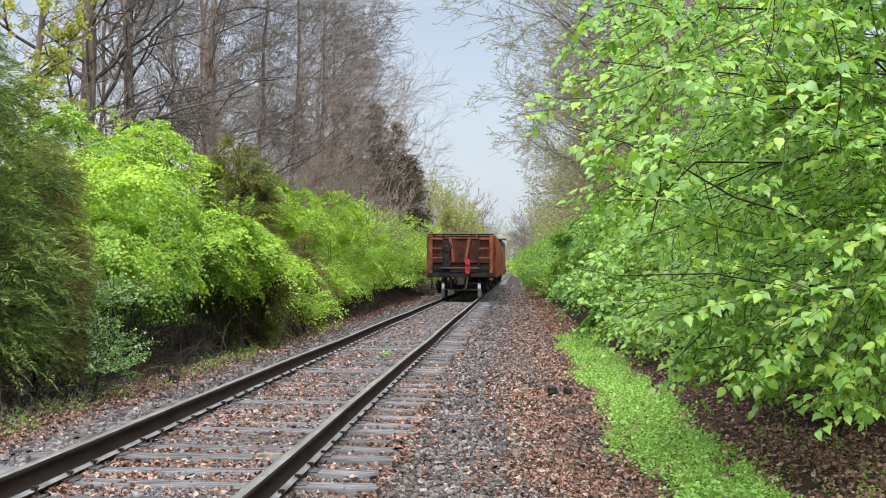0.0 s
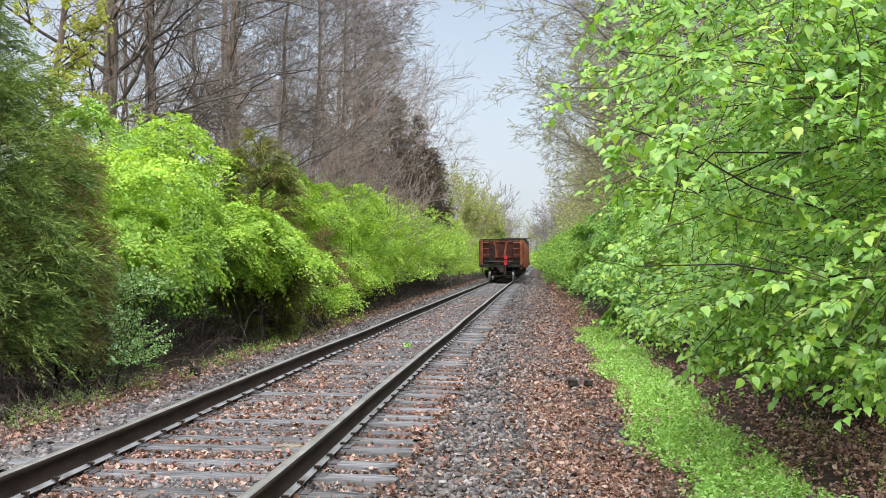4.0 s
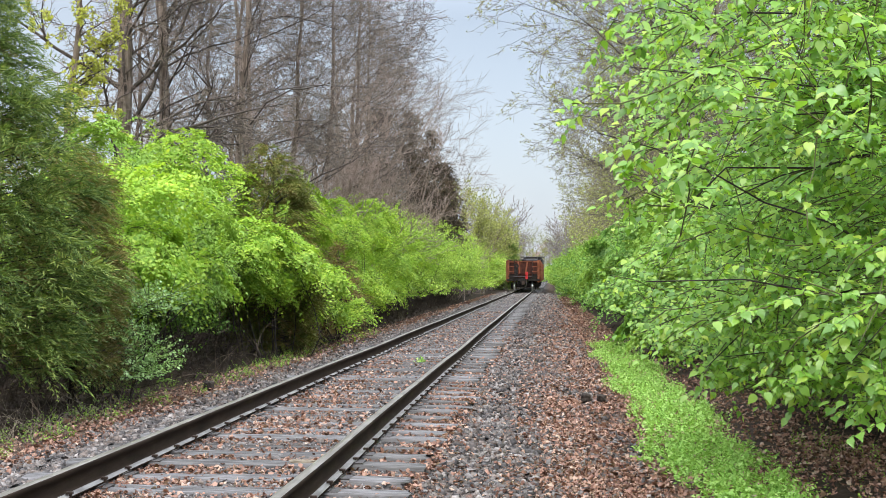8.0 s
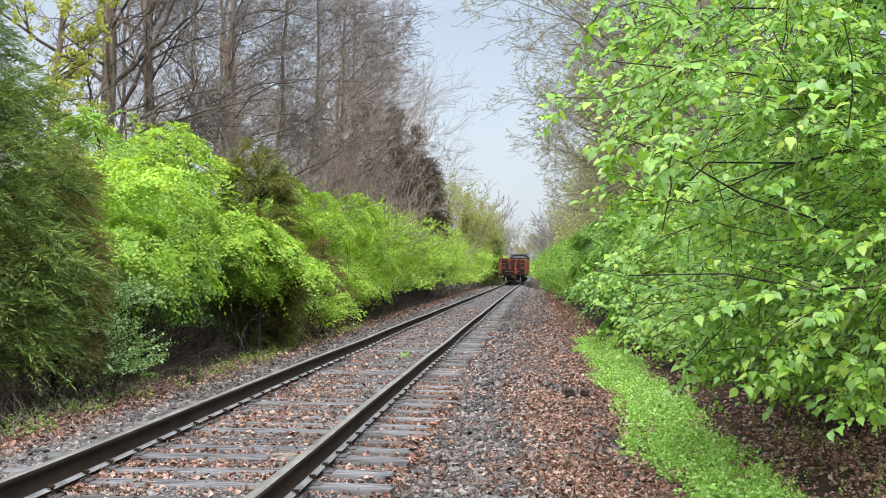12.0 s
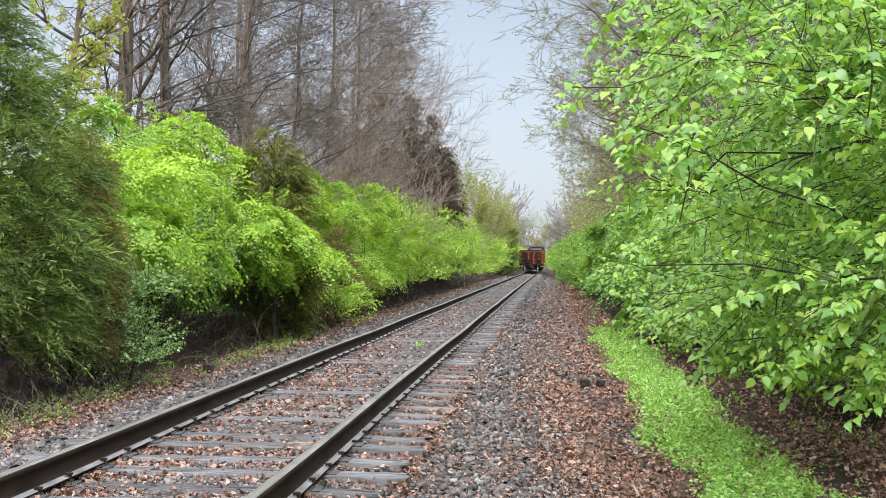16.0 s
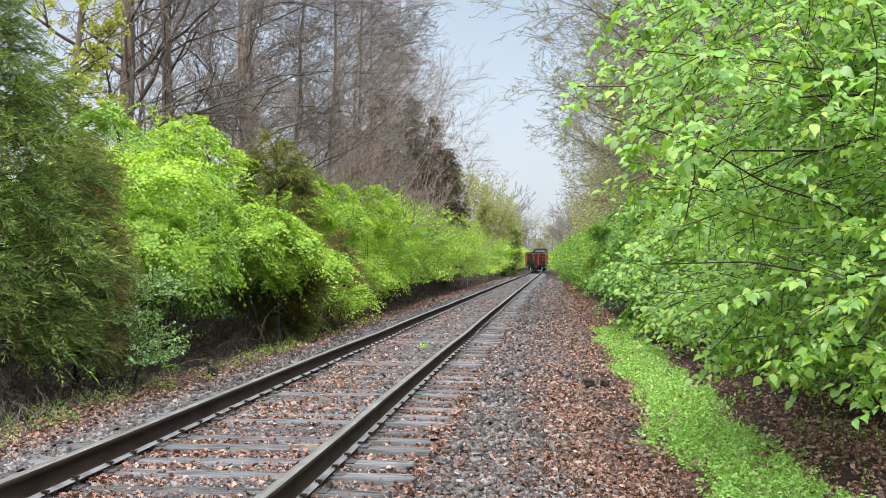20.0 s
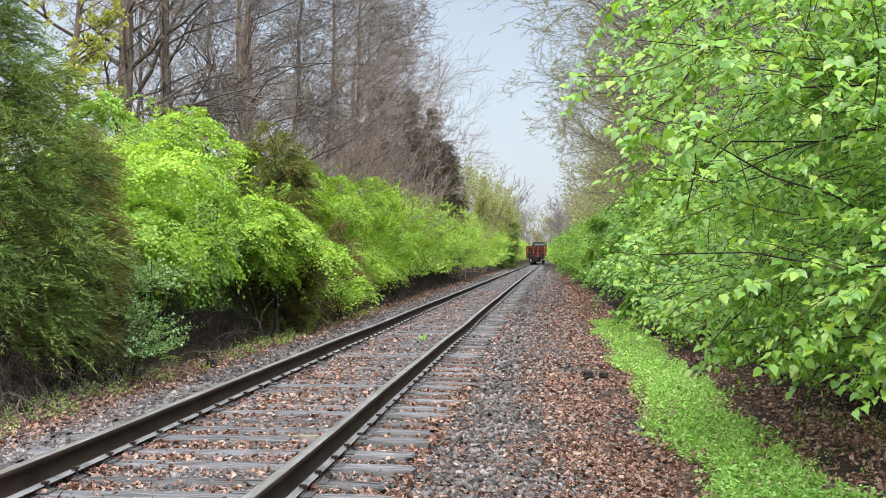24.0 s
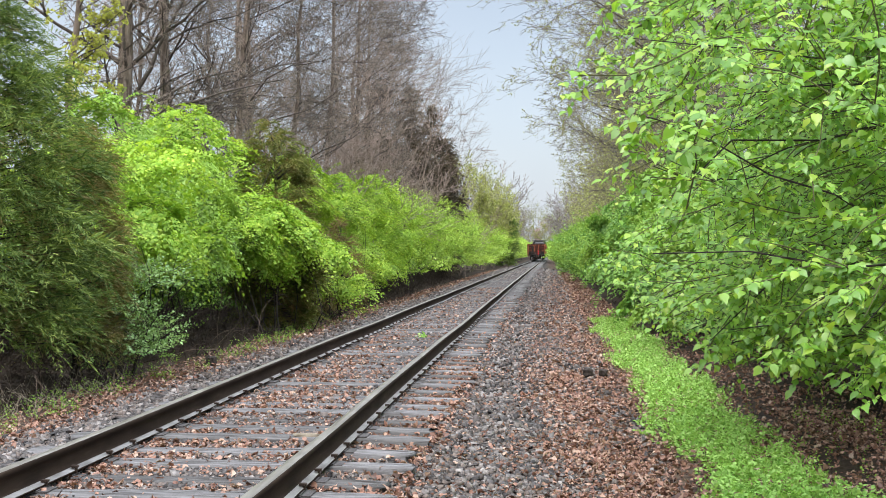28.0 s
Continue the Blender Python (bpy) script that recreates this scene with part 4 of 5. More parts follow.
def make_left():
    cedar("cedar_tree", "dense dark green cedar with drooping feathery sprays", (-6.1, 12.6, -0.15), 11, 5.7, 2.9, M_CEDAR, n=5400, base_z=0.55, taper=1.0, cap=1.7, fan=0.44, slim=0.06, inner=M_CEDAR_DULL)
    cedar("cedar_tree", "cedar with browned feathery sprays beside a dark one", (-5.6, 14.6, -0.15), 12, 2.9, 0.72, M_CEDAR_DULL, n=2300, base_z=0.3, taper=0.32, fan=0.36, slim=0.06, inner=M_CEDAR_BROWN)
    cedar("cedar_tree", "small olive brown cedar rising out of green shrubs", (-5.4, 24.8, -0.15), 13, 4.1, 1.15, M_CEDAR_OLIVE, n=3000, fan=0.44, taper=0.42, slim=0.07, inner=M_CEDAR_BROWN)
    cedar("cedar_tree", "small olive brown cedar rising out of green shrubs", (-5.0, 30.3, -0.15), 14, 2.4, 0.8, M_CEDAR_BROWN, n=800, fan=0.45)
    for x, y, seed, high, wide in ((-8.3, 69, 15, 11.2, 2.4), (-7.5, 74, 16, 10.4, 2.2), (-7.1, 79, 18, 9.0, 1.9)):
        cedar("cedar_tree", "tall winter brown cedar behind the shrubs", (x, y, -0.15), seed, high, wide, M_CEDAR_GREY, n=2000, fan=1.1, taper=0.36, slim=0.06, foot=0.3, group="winter brown cedars")
    cedar("cedar_tree", "dark green cedar over the far hedge", (-5.3, 150, -0.15), 17, 7.8, 1.9, M_CEDAR, n=1300, fan=1.2, slim=0.08, taper=0.5)
    rng = np.random.default_rng(77)
    label = "fresh green honeysuckle shrub in young leaf, bare stems below"
    row = "shrubs along the track"
    bush("shrub", "small pale green shrub in front of a cedar", (-4.95, 15.0, -0.15), 0.65, 0.8, 1.35, 99, M_BUSH_PALE, 0.045, 420, 10, 0.12, row, stems=5, masses=7, reach=0.24)
    k = 0
    # last six: rear row added to keep light out from under the hedge
    for x, y, wide, deep, high, low in ((-6.3, 17.6, 1.7, 1.9, 3.4, 0.6), (-7.4, 20.0, 1.8, 2.0, 4.2, 0.6), (-6.0, 20.6, 1.55, 1.9, 3.1, 0.95), (-6.9, 23.6, 1.7, 2.0, 4.4, 0.6), (-5.25, 22.9, 1.2, 1.5, 2.6, 1.05),
                                        (-5.35, 27.2, 1.2, 1.6, 2.0, 0.35), (-6.7, 28.6, 1.7, 2.0, 3.6, 0.35), (-6.6, 32.6, 1.7, 2.0, 4.1, 0.35), (-5.6, 34.6, 1.4, 1.9, 3.2, 0.35), (-6.3, 37.4, 1.7, 2.0, 3.9, 0.35),
                                        (-5.7, 40.6, 1.5, 2.0, 3.5, 0.35), (-6.2, 43.6, 1.7, 2.1, 4.3, 0.35), (-5.9, 46.6, 1.6, 2.1, 3.7, 0.35), (-8.3, 26.5, 1.5, 2.2, 3.9, 0.5), (-8.4, 31, 1.5, 2.2, 3.8, 0.5), (-8.2, 36, 1.5, 2.4, 4.2, 0.5), (-8.2, 41, 1.5, 2.4, 4.2, 0.5), (-8.6, 16.5, 1.6, 2.2, 3.2, 0.5), (-9.0, 21, 1.5, 2.4, 3.4, 0.5)):
        mat = M_BUSH_COOL if k in (1, 2, 6) else M_BUSH
        bush("shrub", label, (x, y, -0.15), wide, deep, high, 100 + k, mat, 0.058, 800, 9, low if k < 13 else 0.1, row, stems=7, layered=int(56 * wide * high ** 0.5) if k < 13 else 0, shoots=34 if k < 13 else 0)
        k += 1
    # entries with no sprays: low filler added to hide lit ground behind
    for x, y, wide, deep, high, lower, sprays in ((-6.0, 17.0, 0.6, 0.9, 1.15, 0.05, 40), (-4.95, 23.5, 0.9, 1.2, 2.45, 1.1, 110), (-4.8, 28.2, 0.75, 1.1, 1.7, 0.5, 80), (-6.8, 21.2, 1.0, 1.5, 1.2, 0.05, 0), (-6.7, 25.0, 0.9, 1.5, 1.2, 0.05, 0), (-7.3, 17.6, 1.2, 1.6, 1.7, 0.05, 0), (-7.4, 20.6, 1.2, 1.8, 1.7, 0.05, 0), (-7.2, 24.0, 1.2, 1.8, 1.7, 0.05, 0)):
        bush("shrub", label, (x, y, -0.15), wide, deep, high, 130 + k, M_BUSH if sprays > 75 else M_HEDGE, 0.058, 700, 9, lower, row, stems=5, masses=12, layered=sprays)
        k += 1
    far = [bush("shrub", label, (-6.2, 48.5, -0.15), 1.8, 2.6, 3.8, 210, M_BUSH_FAR, 0.10, 800, 9, 0.25, row, reach=0.5, stems=4),
           bush("shrub", label, (-6.2, 52.5, -0.15), 1.9, 2.8, 4.2, 211, M_BUSH_FAR, 0.10, 800, 9, 0.25, row, reach=0.5, stems=4),
           bush("shrub", label, (-6.2, 57, -0.15), 1.8, 2.6, 3.3, 212, M_BUSH_COOL, 0.11, 800, 9, 0.25, row, reach=0.5, stems=4)]
    y = 60.5
    while y < 110:
        copy_thing(far[k % 3], pose(-6.1 + rng.uniform(-0.3, 0.3), y, -0.15, 0, 0, rng.choice([0, 180])))
        y += rng.uniform(3.0, 4.4)
        k += 1
    last = [bush("shrub", label, (-6.2, 113, -0.15), 2.0, 3.2, 4.4, 220, M_BUSH_FAR, 0.2, 420, 7, 0.2, row, reach=0.7, stems=2),
            bush("shrub", label, (-6.2, 118, -0.15), 2.0, 3.2, 3.6, 221, M_BUSH_FAR, 0.2, 420, 7, 0.2, row, reach=0.7, stems=2)]
    FAR_SHRUBS.extend(last)
    y = 123
    while y < 340:
        copy_thing(last[k % 2], pose(-6.1 + rng.uniform(-0.3, 0.3), y, -0.15, 0, 0, rng.choice([0, 180])))
        y += rng.uniform(4.2, 6.0)
        k += 1


# ---- the woods ----
def make_woods():
    rng = np.random.default_rng(31)
    label = "tall leafless tree with grey bark and fine twigs"
    row = "leafless trees"
    kinds = [edge_tree(label, (-8.75, 26.5, -0.2), 301, 19, 0.20, 26, row, top=0.5, low=2.6),
             edge_tree(label, (-8.55, 28.6, -0.2), 302, 18, 0.14, 28, row, lean=(-0.04, 0.0), forked=True, top=0.55),
             edge_tree(label, (-8.0, 33.0, -0.2), 303, 17, 0.12, 28, row, lean=(0.02, 0.0), top=0.78, reach=(2.6, 5.8), low=3.4, kids=(10, 6, 2)),
             edge_tree(label, (-7.9, 38.5, -0.2), 304, 15, 0.08, 26, row, lean=(0.04, 0.0), top=0.88, reach=(2.6, 5.8), low=4.0, kids=(10, 6, 2))]
    for x, y, k in ((-9.3, 36.5, 3), (-8.7, 42.5, 3), (-12.4, 37.0, 3), (-8.5, 49.0, 2), (-11.0, 47.0, 1), (-8.4, 56.0, 2), (-11.4, 41.0, 3), (-9.0, 63.0, 2)):
        copy_thing(kinds[k], pose(x, y, -0.2, 0, 0, rng.uniform(-25, 25)))
    edge_tree("leaning tree in yellow-green young leaf behind a cedar", (-8.1, 21.0, -0.2), 315, 11, 0.085, 34, "budding trees", lean=(0.02, 0), buds=9000, bud_mat=M_YELLOWBUD, reach=(0.7, 1.5), top=0.75, kids=(8, 5, 3), dry=0, thin=0.004)
    brush = [brush_tree((-7.6, 44, -0.2), 321, 8.5), brush_tree((-8.4, 50, -0.2), 322, 10.0)]
    for i, (x, y) in enumerate(((-8.6, 39), (-7.9, 41.5), (-8.6, 46), (-9.4, 56), (-7.5, 48), (-9.2, 66), (-7.2, 54), (-7.4, 59), (-9.4, 62), (-9.8, 52), (-6.4, 84), (-6.9, 90))):
        copy_thing(brush[i % 2], pose(x, y, -0.2, 0, 0, rng.uniform(0, 360)))
    thin = [bare_tree("bare_tree", label, (-9.4, 66, -0.2), 0, 335, 15, 0.2, 3, row, pull=(0.5, 0), thin=0.012, limit=3.6, twig_mat=M_MIDTWIG),
            bare_tree("bare_tree", label, (-9.9, 70, -0.2), 0, 336, 13, 0.16, 3, row, pull=(0.4, 0), thin=0.012, spread=0.8, limit=3.6, twig_mat=M_MIDTWIG)]
    y = 62
    while y < 105:
        copy_thing(thin[rng.integers(2)], pose(-rng.uniform(8.0, 13), y, -0.2, 0, 0, rng.uniform(-30, 30)))
        y += rng.uniform(4.5, 7.0)
    label = "tall tree in sparse yellow-green young leaf"
    row = "budding trees"
    reach = dict(pull=(-0.3, -0.05, -0.02), twig=M_PALETWIG, reach=(4.0, 8.0), thin=0.0055, dry=0, buds=9000, bud_size=0.055, kids=(11, 6, 3))
    greens = [edge_tree(label, (4.4, 33, -0.2), 311, 14, 0.11, 26, row, lean=(-0.03, 0), top=0.85, **reach),
              edge_tree(label, (5.0, 42, -0.2), 312, 16, 0.12, 26, row, lean=(-0.02, 0), top=0.85, **reach)]
    for x, y, k in ((7.6, 29, 1), (8.0, 37, 0), (4.8, 50, 0), (8.8, 47, 1), (5.0, 59, 1), (5.2, 68, 0)):
        copy_thing(greens[k], pose(x, y, -0.2, 0, 0, rng.uniform(-25, 25)))
    pale = [bare_tree("budding_tree", label, (6.4, 66, -0.2), 0, 313, 13, 0.12, 3, row, buds=1600, bud_size=0.2, pull=(-0.5, 0), thin=0.015, limit=4.2, twig_mat=M_PALETWIG),
            bare_tree("budding_tree", label, (7.0, 71, -0.2), 0, 314, 10, 0.11, 3, row, buds=1600, bud_size=0.2, pull=(-0.4, 0), thin=0.015, limit=4.0, twig_mat=M_PALETWIG)]
    short = bare_tree("budding_tree", "small tree in yellow-green young leaf over the far hedge", (-6.6, 96, -0.2), 0, 316, 6.6, 0.09, 3, row, buds=2600, bud_size=0.16, thin=0.012, spread=0.6, lift=0.25, twig_mat=M_PALETWIG)
    for x, y in ((-7.4, 92), (-6.2, 102), (-6.9, 107), (-5.9, 112), (-7.5, 116), (-6.0, 120), (-6.6, 127), (-5.8, 134), (-6.4, 142), (-5.9, 152), (-6.6, 164), (-6.0, 178), (-6.4, 195)):
        copy_thing(short, pose(x, y, -0.2, 0, 0, 180 + rng.uniform(-40, 40)))
    y = 74
    while y < 230:
        copy_thing(pale[rng.integers(2)], pose(rng.uniform(5.6, 13), y, -0.2, 0, 0, rng.uniform(-30, 30)))
        y += rng.uniform(3.0, 5.0)
    bare_tree("redbud_tree", "distant tree in pale pink blossom", (-3.5, 380, -0.2), 0, 330, 9, 0.12, 3, "", buds=900, bud_size=0.5, bud_mat=M_PINK, thin=0.04, twig_mat=M_FARTWIG)
    # distant woods that close the line
    fr = np.random.default_rng(8)
    base = []
    for s in range(2):
        segs = []
        grow(fr, segs, np.zeros(3), np.array([0, 0, 1.0]), 8, 0.16, 0, 3, 0.8, 0.15)
        base.append(segs)
    lists = []
    for i in range(26):
        segs = base[fr.integers(2)]
        side = fr.choice([-1, 1])
        y = fr.uniform(220, 350) if i < 18 else fr.uniform(365, 430)
        x = side * fr.uniform(6, 20) - 3 if i < 18 else fr.uniform(-22, 16)
        a, sc = fr.uniform(0, 6.28), fr.uniform(0.8, 1.2)
        rot = np.array([[math.cos(a), -math.sin(a), 0], [math.sin(a), math.cos(a), 0], [0, 0, 1]]) * sc
        p0 = np.array([s[0] for s in segs]) @ rot.T + np.array([x, y, -0.3])
        p1 = np.array([s[1] for s in segs]) @ rot.T + np.array([x, y, -0.3])
        rr = np.array([max(s[2], 0.045) for s in segs])
        lists.append(tubes(p0, p1, rr, rr * 0.8, 3))
    for i, x in enumerate(np.linspace(-16, 14, 16)):
        copy_thing(FAR_SHRUBS[i % 2], pose(x, 346 + 4 * (i % 3), -0.2, 0, 0, 90 * (i % 4)))
        copy_thing(pale[i % 2], pose(x + 0.7, 356 + 5 * (i % 2), -0.2, 0, 0, 77 * i))
    v, f = joined(lists)
    tagged(new("far_woods", mesh_of("far_woods", v, f, M_FARTWIG)), "leafless woods in the distance, coloured pale grey for haze", "woods", kind="stuff")


# ---- the right side ----
def make_right():
    label = "small spreading tree with broad fresh green leaves over leaf litter"
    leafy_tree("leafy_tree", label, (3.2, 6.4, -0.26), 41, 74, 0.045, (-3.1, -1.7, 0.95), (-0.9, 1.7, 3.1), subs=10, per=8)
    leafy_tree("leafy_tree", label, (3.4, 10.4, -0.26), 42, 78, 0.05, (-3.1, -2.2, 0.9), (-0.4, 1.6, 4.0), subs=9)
    rng = np.random.default_rng(78)
    label = "fresh green shrub with small leaves beside the verge"
    row = "shrubs along the verge"
    y, k = 13.0, 0
    while y < 44:
        bush("shrub", label, ((3.0 if y < 24 else 2.75) + rng.uniform(-0.1, 0.4), y, -0.25), 1.7, 1.8, rng.uniform(2.9, 3.8), 400 + k, M_HEDGE if k % 3 else M_BUSH_COOL, 0.068, 600, 10, 0.12, row, stems=4, layered=170, shoots=26)
        bush("shrub", label, (5.9 + rng.uniform(-0.3, 0.3), y - 2, -0.25), 1.6, 1.9, rng.uniform(3.4, 4.4), 480 + k, M_BUSH_COOL, 0.09, 700, 9, 0.1, row, stems=3)
        y += rng.uniform(2.4, 3.2)
        k += 1
    far = [bush("shrub", label, (2.8, 46, -0.25), 1.9, 2.6, 3.4, 450, M_HEDGE, 0.10, 900, 9, 0.1, row, reach=0.5, stems=4),
           bush("shrub", label, (2.9, 50, -0.25), 1.9, 2.6, 3.0, 451, M_BUSH_COOL, 0.10, 900, 9, 0.1, row, reach=0.5, stems=4)]
    y = 54
    while y < 110:
        copy_thing(far[k % 2], pose(2.3 + rng.uniform(-0.2, 0.4), y, -0.25, 0, 0, rng.choice([0, 180])))
        y += rng.uniform(3.2, 4.6)
        k += 1
    last = bush("shrub", label, (3.3, 113, -0.25), 2.0, 3.2, 3.2, 452, M_BUSH_COOL, 0.2, 420, 7, 0.1, row, reach=0.7, stems=2)
    y = 118
    while y < 300:
        copy_thing(last, pose(2.2 + rng.uniform(-0.2, 0.4), y, -0.25, 0, 0, rng.choice([0, 180])))
        y += rng.uniform(4.2, 6.0)


def make_undergrowth():
    """Bare twigs, canes and fallen sticks in the shade under the shrubs."""
    rng = np.random.default_rng(61)
    for x0, x1, lab, n, far, tall in ((-8.4, -4.85, "tangle of bare brown twigs under the shrubs", 2900, 75, 1.3), (1.9, 4.6, "dead twigs under the shrubs beside the verge", 520, 45, 0.45)):
        x, y = scatter(rng, n, x0, x1, 8.0, far)
        inward = np.clip((x0 * -1 + x) / (x1 - x0) if x0 > 0 else (x1 - x) / 0.9, 0.25, 1)
        foot = np.stack([x, y, ground_z(x) - 0.02], axis=1)
        hi = rng.uniform(0.3, 1.0, n) * tall * inward
        way = unit(rng.normal(size=(n, 3)) * np.array([0.6, 0.6, 0.1]) + np.array([0, 0, 0.7]))
        p0, p1, r0, r1, lv = limbs_of(rng, foot, way, hi * 1.3, rng.uniform(0.003, 0.007, n), kids=(5, 1), steps=(5, 3, 2), curl=0.22, lift=-0.06, thin=0.002, share=(0.25, 0.6))
        z0 = ground_z(p0[:, 0]) + 0.01
        keep = (p0[:, 2] > z0 - 0.05) & (p1[:, 2] > z0 - 0.03)
        grown = 1 + p0[keep, 1] / 60
        v, f = tubes(p0[keep], p1[keep], r0[keep] * grown, r1[keep] * grown, 3)
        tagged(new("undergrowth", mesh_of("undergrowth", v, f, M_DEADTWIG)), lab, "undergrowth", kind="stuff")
    # arching canes that lean out over the litter
    n = 90
    y = 12.0 * 4.2 ** rng.uniform(0, 1, n)
    foot = np.stack([rng.uniform(-6.0, -4.9, n), y, np.full(n, -0.17)], axis=1)
    way = unit(rng.normal(size=(n, 3)) * np.array([0.5, 0.6, 0]) + np.array([0.35, -0.1, 0.8]))
    p0, p1, r0, r1, lv = limbs_of(rng, foot, way, rng.uniform(0.6, 1.6, n), rng.uniform(0.004, 0.007, n), kids=(3,), steps=(9, 4), curl=0.12, lift=-0.22, thin=0.003, share=(0.2, 0.4))
    keep = p1[:, 2] > -0.16
    v, f = tubes(p0[keep], p1[keep], r0[keep], r1[keep], 4)
    tagged(new("undergrowth", mesh_of("undergrowth", v, f, M_CANE)), "pale brown canes arching out of the shrubs", "undergrowth", kind="stuff")


# ---- small pieces of the ground ----
def scatter(rng, n, x0, x1, near, far):
    """Places that thin out with distance."""
    y = near * (far / near) ** rng.uniform(0, 1, n)
    return rng.uniform(x0, x1, n), y


def make_stones():
    rng = np.random.default_rng(51)
    n = 121000
    x, y = scatter(rng, n, -4.3, 0.9, 5.0, 120.0)
    y[:12000] = rng.uniform(-14, 5.2, 12000)
    y[12000:34000] = rng.uniform(6.0, 13.0, 22000)
    # a fill of smaller stones between the ties
    fill = slice(34000, 56000)
    x[fill] = rng.uniform(-3.5, -0.75, 22000)
    y[fill] = 5.84 + TIE_GAP * (np.floor(rng.uniform(0, 1, 22000) ** 1.6 * 62) + 0.5) + rng.uniform(-0.15, 0.15, 22000)
    lift = np.zeros(n)
    lift[fill] = rng.uniform(-0.012, 0.016, 22000)
    keep = rng.uniform(0, 1, n) < np.clip(np.minimum((x + 4.4) / 0.5, (1.1 - x) / 1.1), 0.05, 1)
    x, y, lift = x[keep], y[keep], lift[keep]
    n = len(x)
    r = rng.uniform(0.010, 0.025, n) * (1 + np.maximum(y, 3) / 34)
    corner = np.array([(a, b, c) for c in (-1, 1) for a, b in ((-1, -1), (1, -1), (1, 1), (-1, 1))], float)
    v = corner[None] * rng.uniform(0.5, 1.1, (n, 8, 1)) + rng.normal(size=(n, 8, 3)) * 0.24
    v *= np.stack([rng.uniform(0.7, 1.3, n), rng.uniform(0.6, 1.1, n), rng.uniform(0.45, 0.8, n)], axis=1)[:, None]
    a = rng.uniform(0, 6.28, n)
    b = rng.normal(0, 0.5, n)
    ca, sa, cb, sb = np.cos(a)[:, None], np.sin(a)[:, None], np.cos(b)[:, None], np.sin(b)[:, None]
    vx, vz = v[..., 0] * cb - v[..., 2] * sb, v[..., 0] * sb + v[..., 2] * cb
    vx, vy = vx * ca - v[..., 1] * sa, vx * sa + v[..., 1] * ca
    v = np.stack([vx, vy, vz], axis=-1) * r[:, None, None] * 0.8
    v += np.stack([x, y, ground_z(x) + lift + r * rng.uniform(0.1, 0.9, n) * np.where((x > -3.5) & (x < -0.85), 0.3, 1.0)], axis=1)[:, None]
    q = np.array([(4, 5, 6, 7), (0, 1, 5, 4), (1, 2, 6, 5), (2, 3, 7, 6), (3, 0, 4, 7)])
    f = q[None] + (np.arange(n) * 8)[:, None, None]
    tagged(new("ballast_stones", mesh_of("ballast_stones", v.reshape(-1, 3), f.reshape(-1, 4), M_STONE)), "loose grey crushed stone ballast round the ties", "gravel", kind="stuff")


def make_litter():
    rng = np.random.default_rng(52)
    xs, ys = [], []
    for n, x0, x1, far in ((9000, -0.8, 0.5, 110), (18000, -0.35, 0.8, 110), (54000, -0.05, 1.9, 110), (17000, -5.0, -3.9, 110), (23000, -2.85, -1.5, 50), (11000, -2.9, -2.3, 40), (17000, -1.4, -0.75, 40), (13000, 1.5, 3.6, 25), (9000, 1.7, 3.4, 13), (5000, 0.5, 1.3, 10), (9000, -0.6, 3.6, 0), (2500, -5.0, -3.9, 0), (2500, -2.85, -1.5, 0)):
        x, y = scatter(rng, n, x0, x1, 5.0, max(far, 6))
        if not far:
            y = rng.uniform(-14, 5.1, n)
        clump = np.sin(x * 2.1 + y * 1.3) * np.sin(y * 0.9 - x * 3.3) + rng.uniform(-0.9, 0.9, n)
        keep = clump > -0.35
        if -3.0 < x0 < -1.0 and far:
            on_tie = np.abs((y - 5.84 + TIE_GAP / 2) % TIE_GAP - TIE_GAP / 2) < 0.13
            keep &= ~on_tie | (rng.uniform(0, 1, n) < 0.22)
        xs.append(x[keep])
        ys.append(y[keep])
    x, y = np.concatenate(xs), np.concatenate(ys)
    n = len(x)
    size = rng.uniform(0.015, 0.04, n) * (1 + np.maximum(y, 3) / 38)
    base = np.stack([x, y, ground_z(x) + rng.uniform(0.004, 0.044, n)], axis=1)
    on_track = (x > -3.6) & (x < -0.8)
    base[on_track, 2] = np.maximum(ground_z(x[on_track]), -0.055) + rng.uniform(0.004, 0.042, int(on_track.sum()))
    along = rng.normal(size=(n, 3)) * np.array([1, 1, 0.35])
    up = np.array([0, 0, 1.0]) + rng.normal(size=(n, 3)) * 0.6
    near = y < 17
    lab = "dry reddish brown fallen leaves on the ballast shoulder"
    v, f = broad_leaves(rng, base[near], along[near], up[near], size[near] * 0.95)
    v = v.reshape(-1, 12, 3) + rng.normal(size=(int(near.sum()), 12, 3)) * (size[near] * 0.13)[:, None, None]
    tagged(new("leaf_litter", mesh_of("leaf_litter", v.reshape(-1, 3), f, M_LITTER)), lab, "leaf litter", kind="stuff")
    far = ~near
    v, f = rhombs(base[far], along[far], up[far], size[far], size[far] * rng.uniform(0.25, 0.5, int(far.sum())), 0.18)
    tagged(new("leaf_litter", mesh_of("leaf_litter", v, f, M_LITTER)), lab, "leaf litter", kind="stuff")


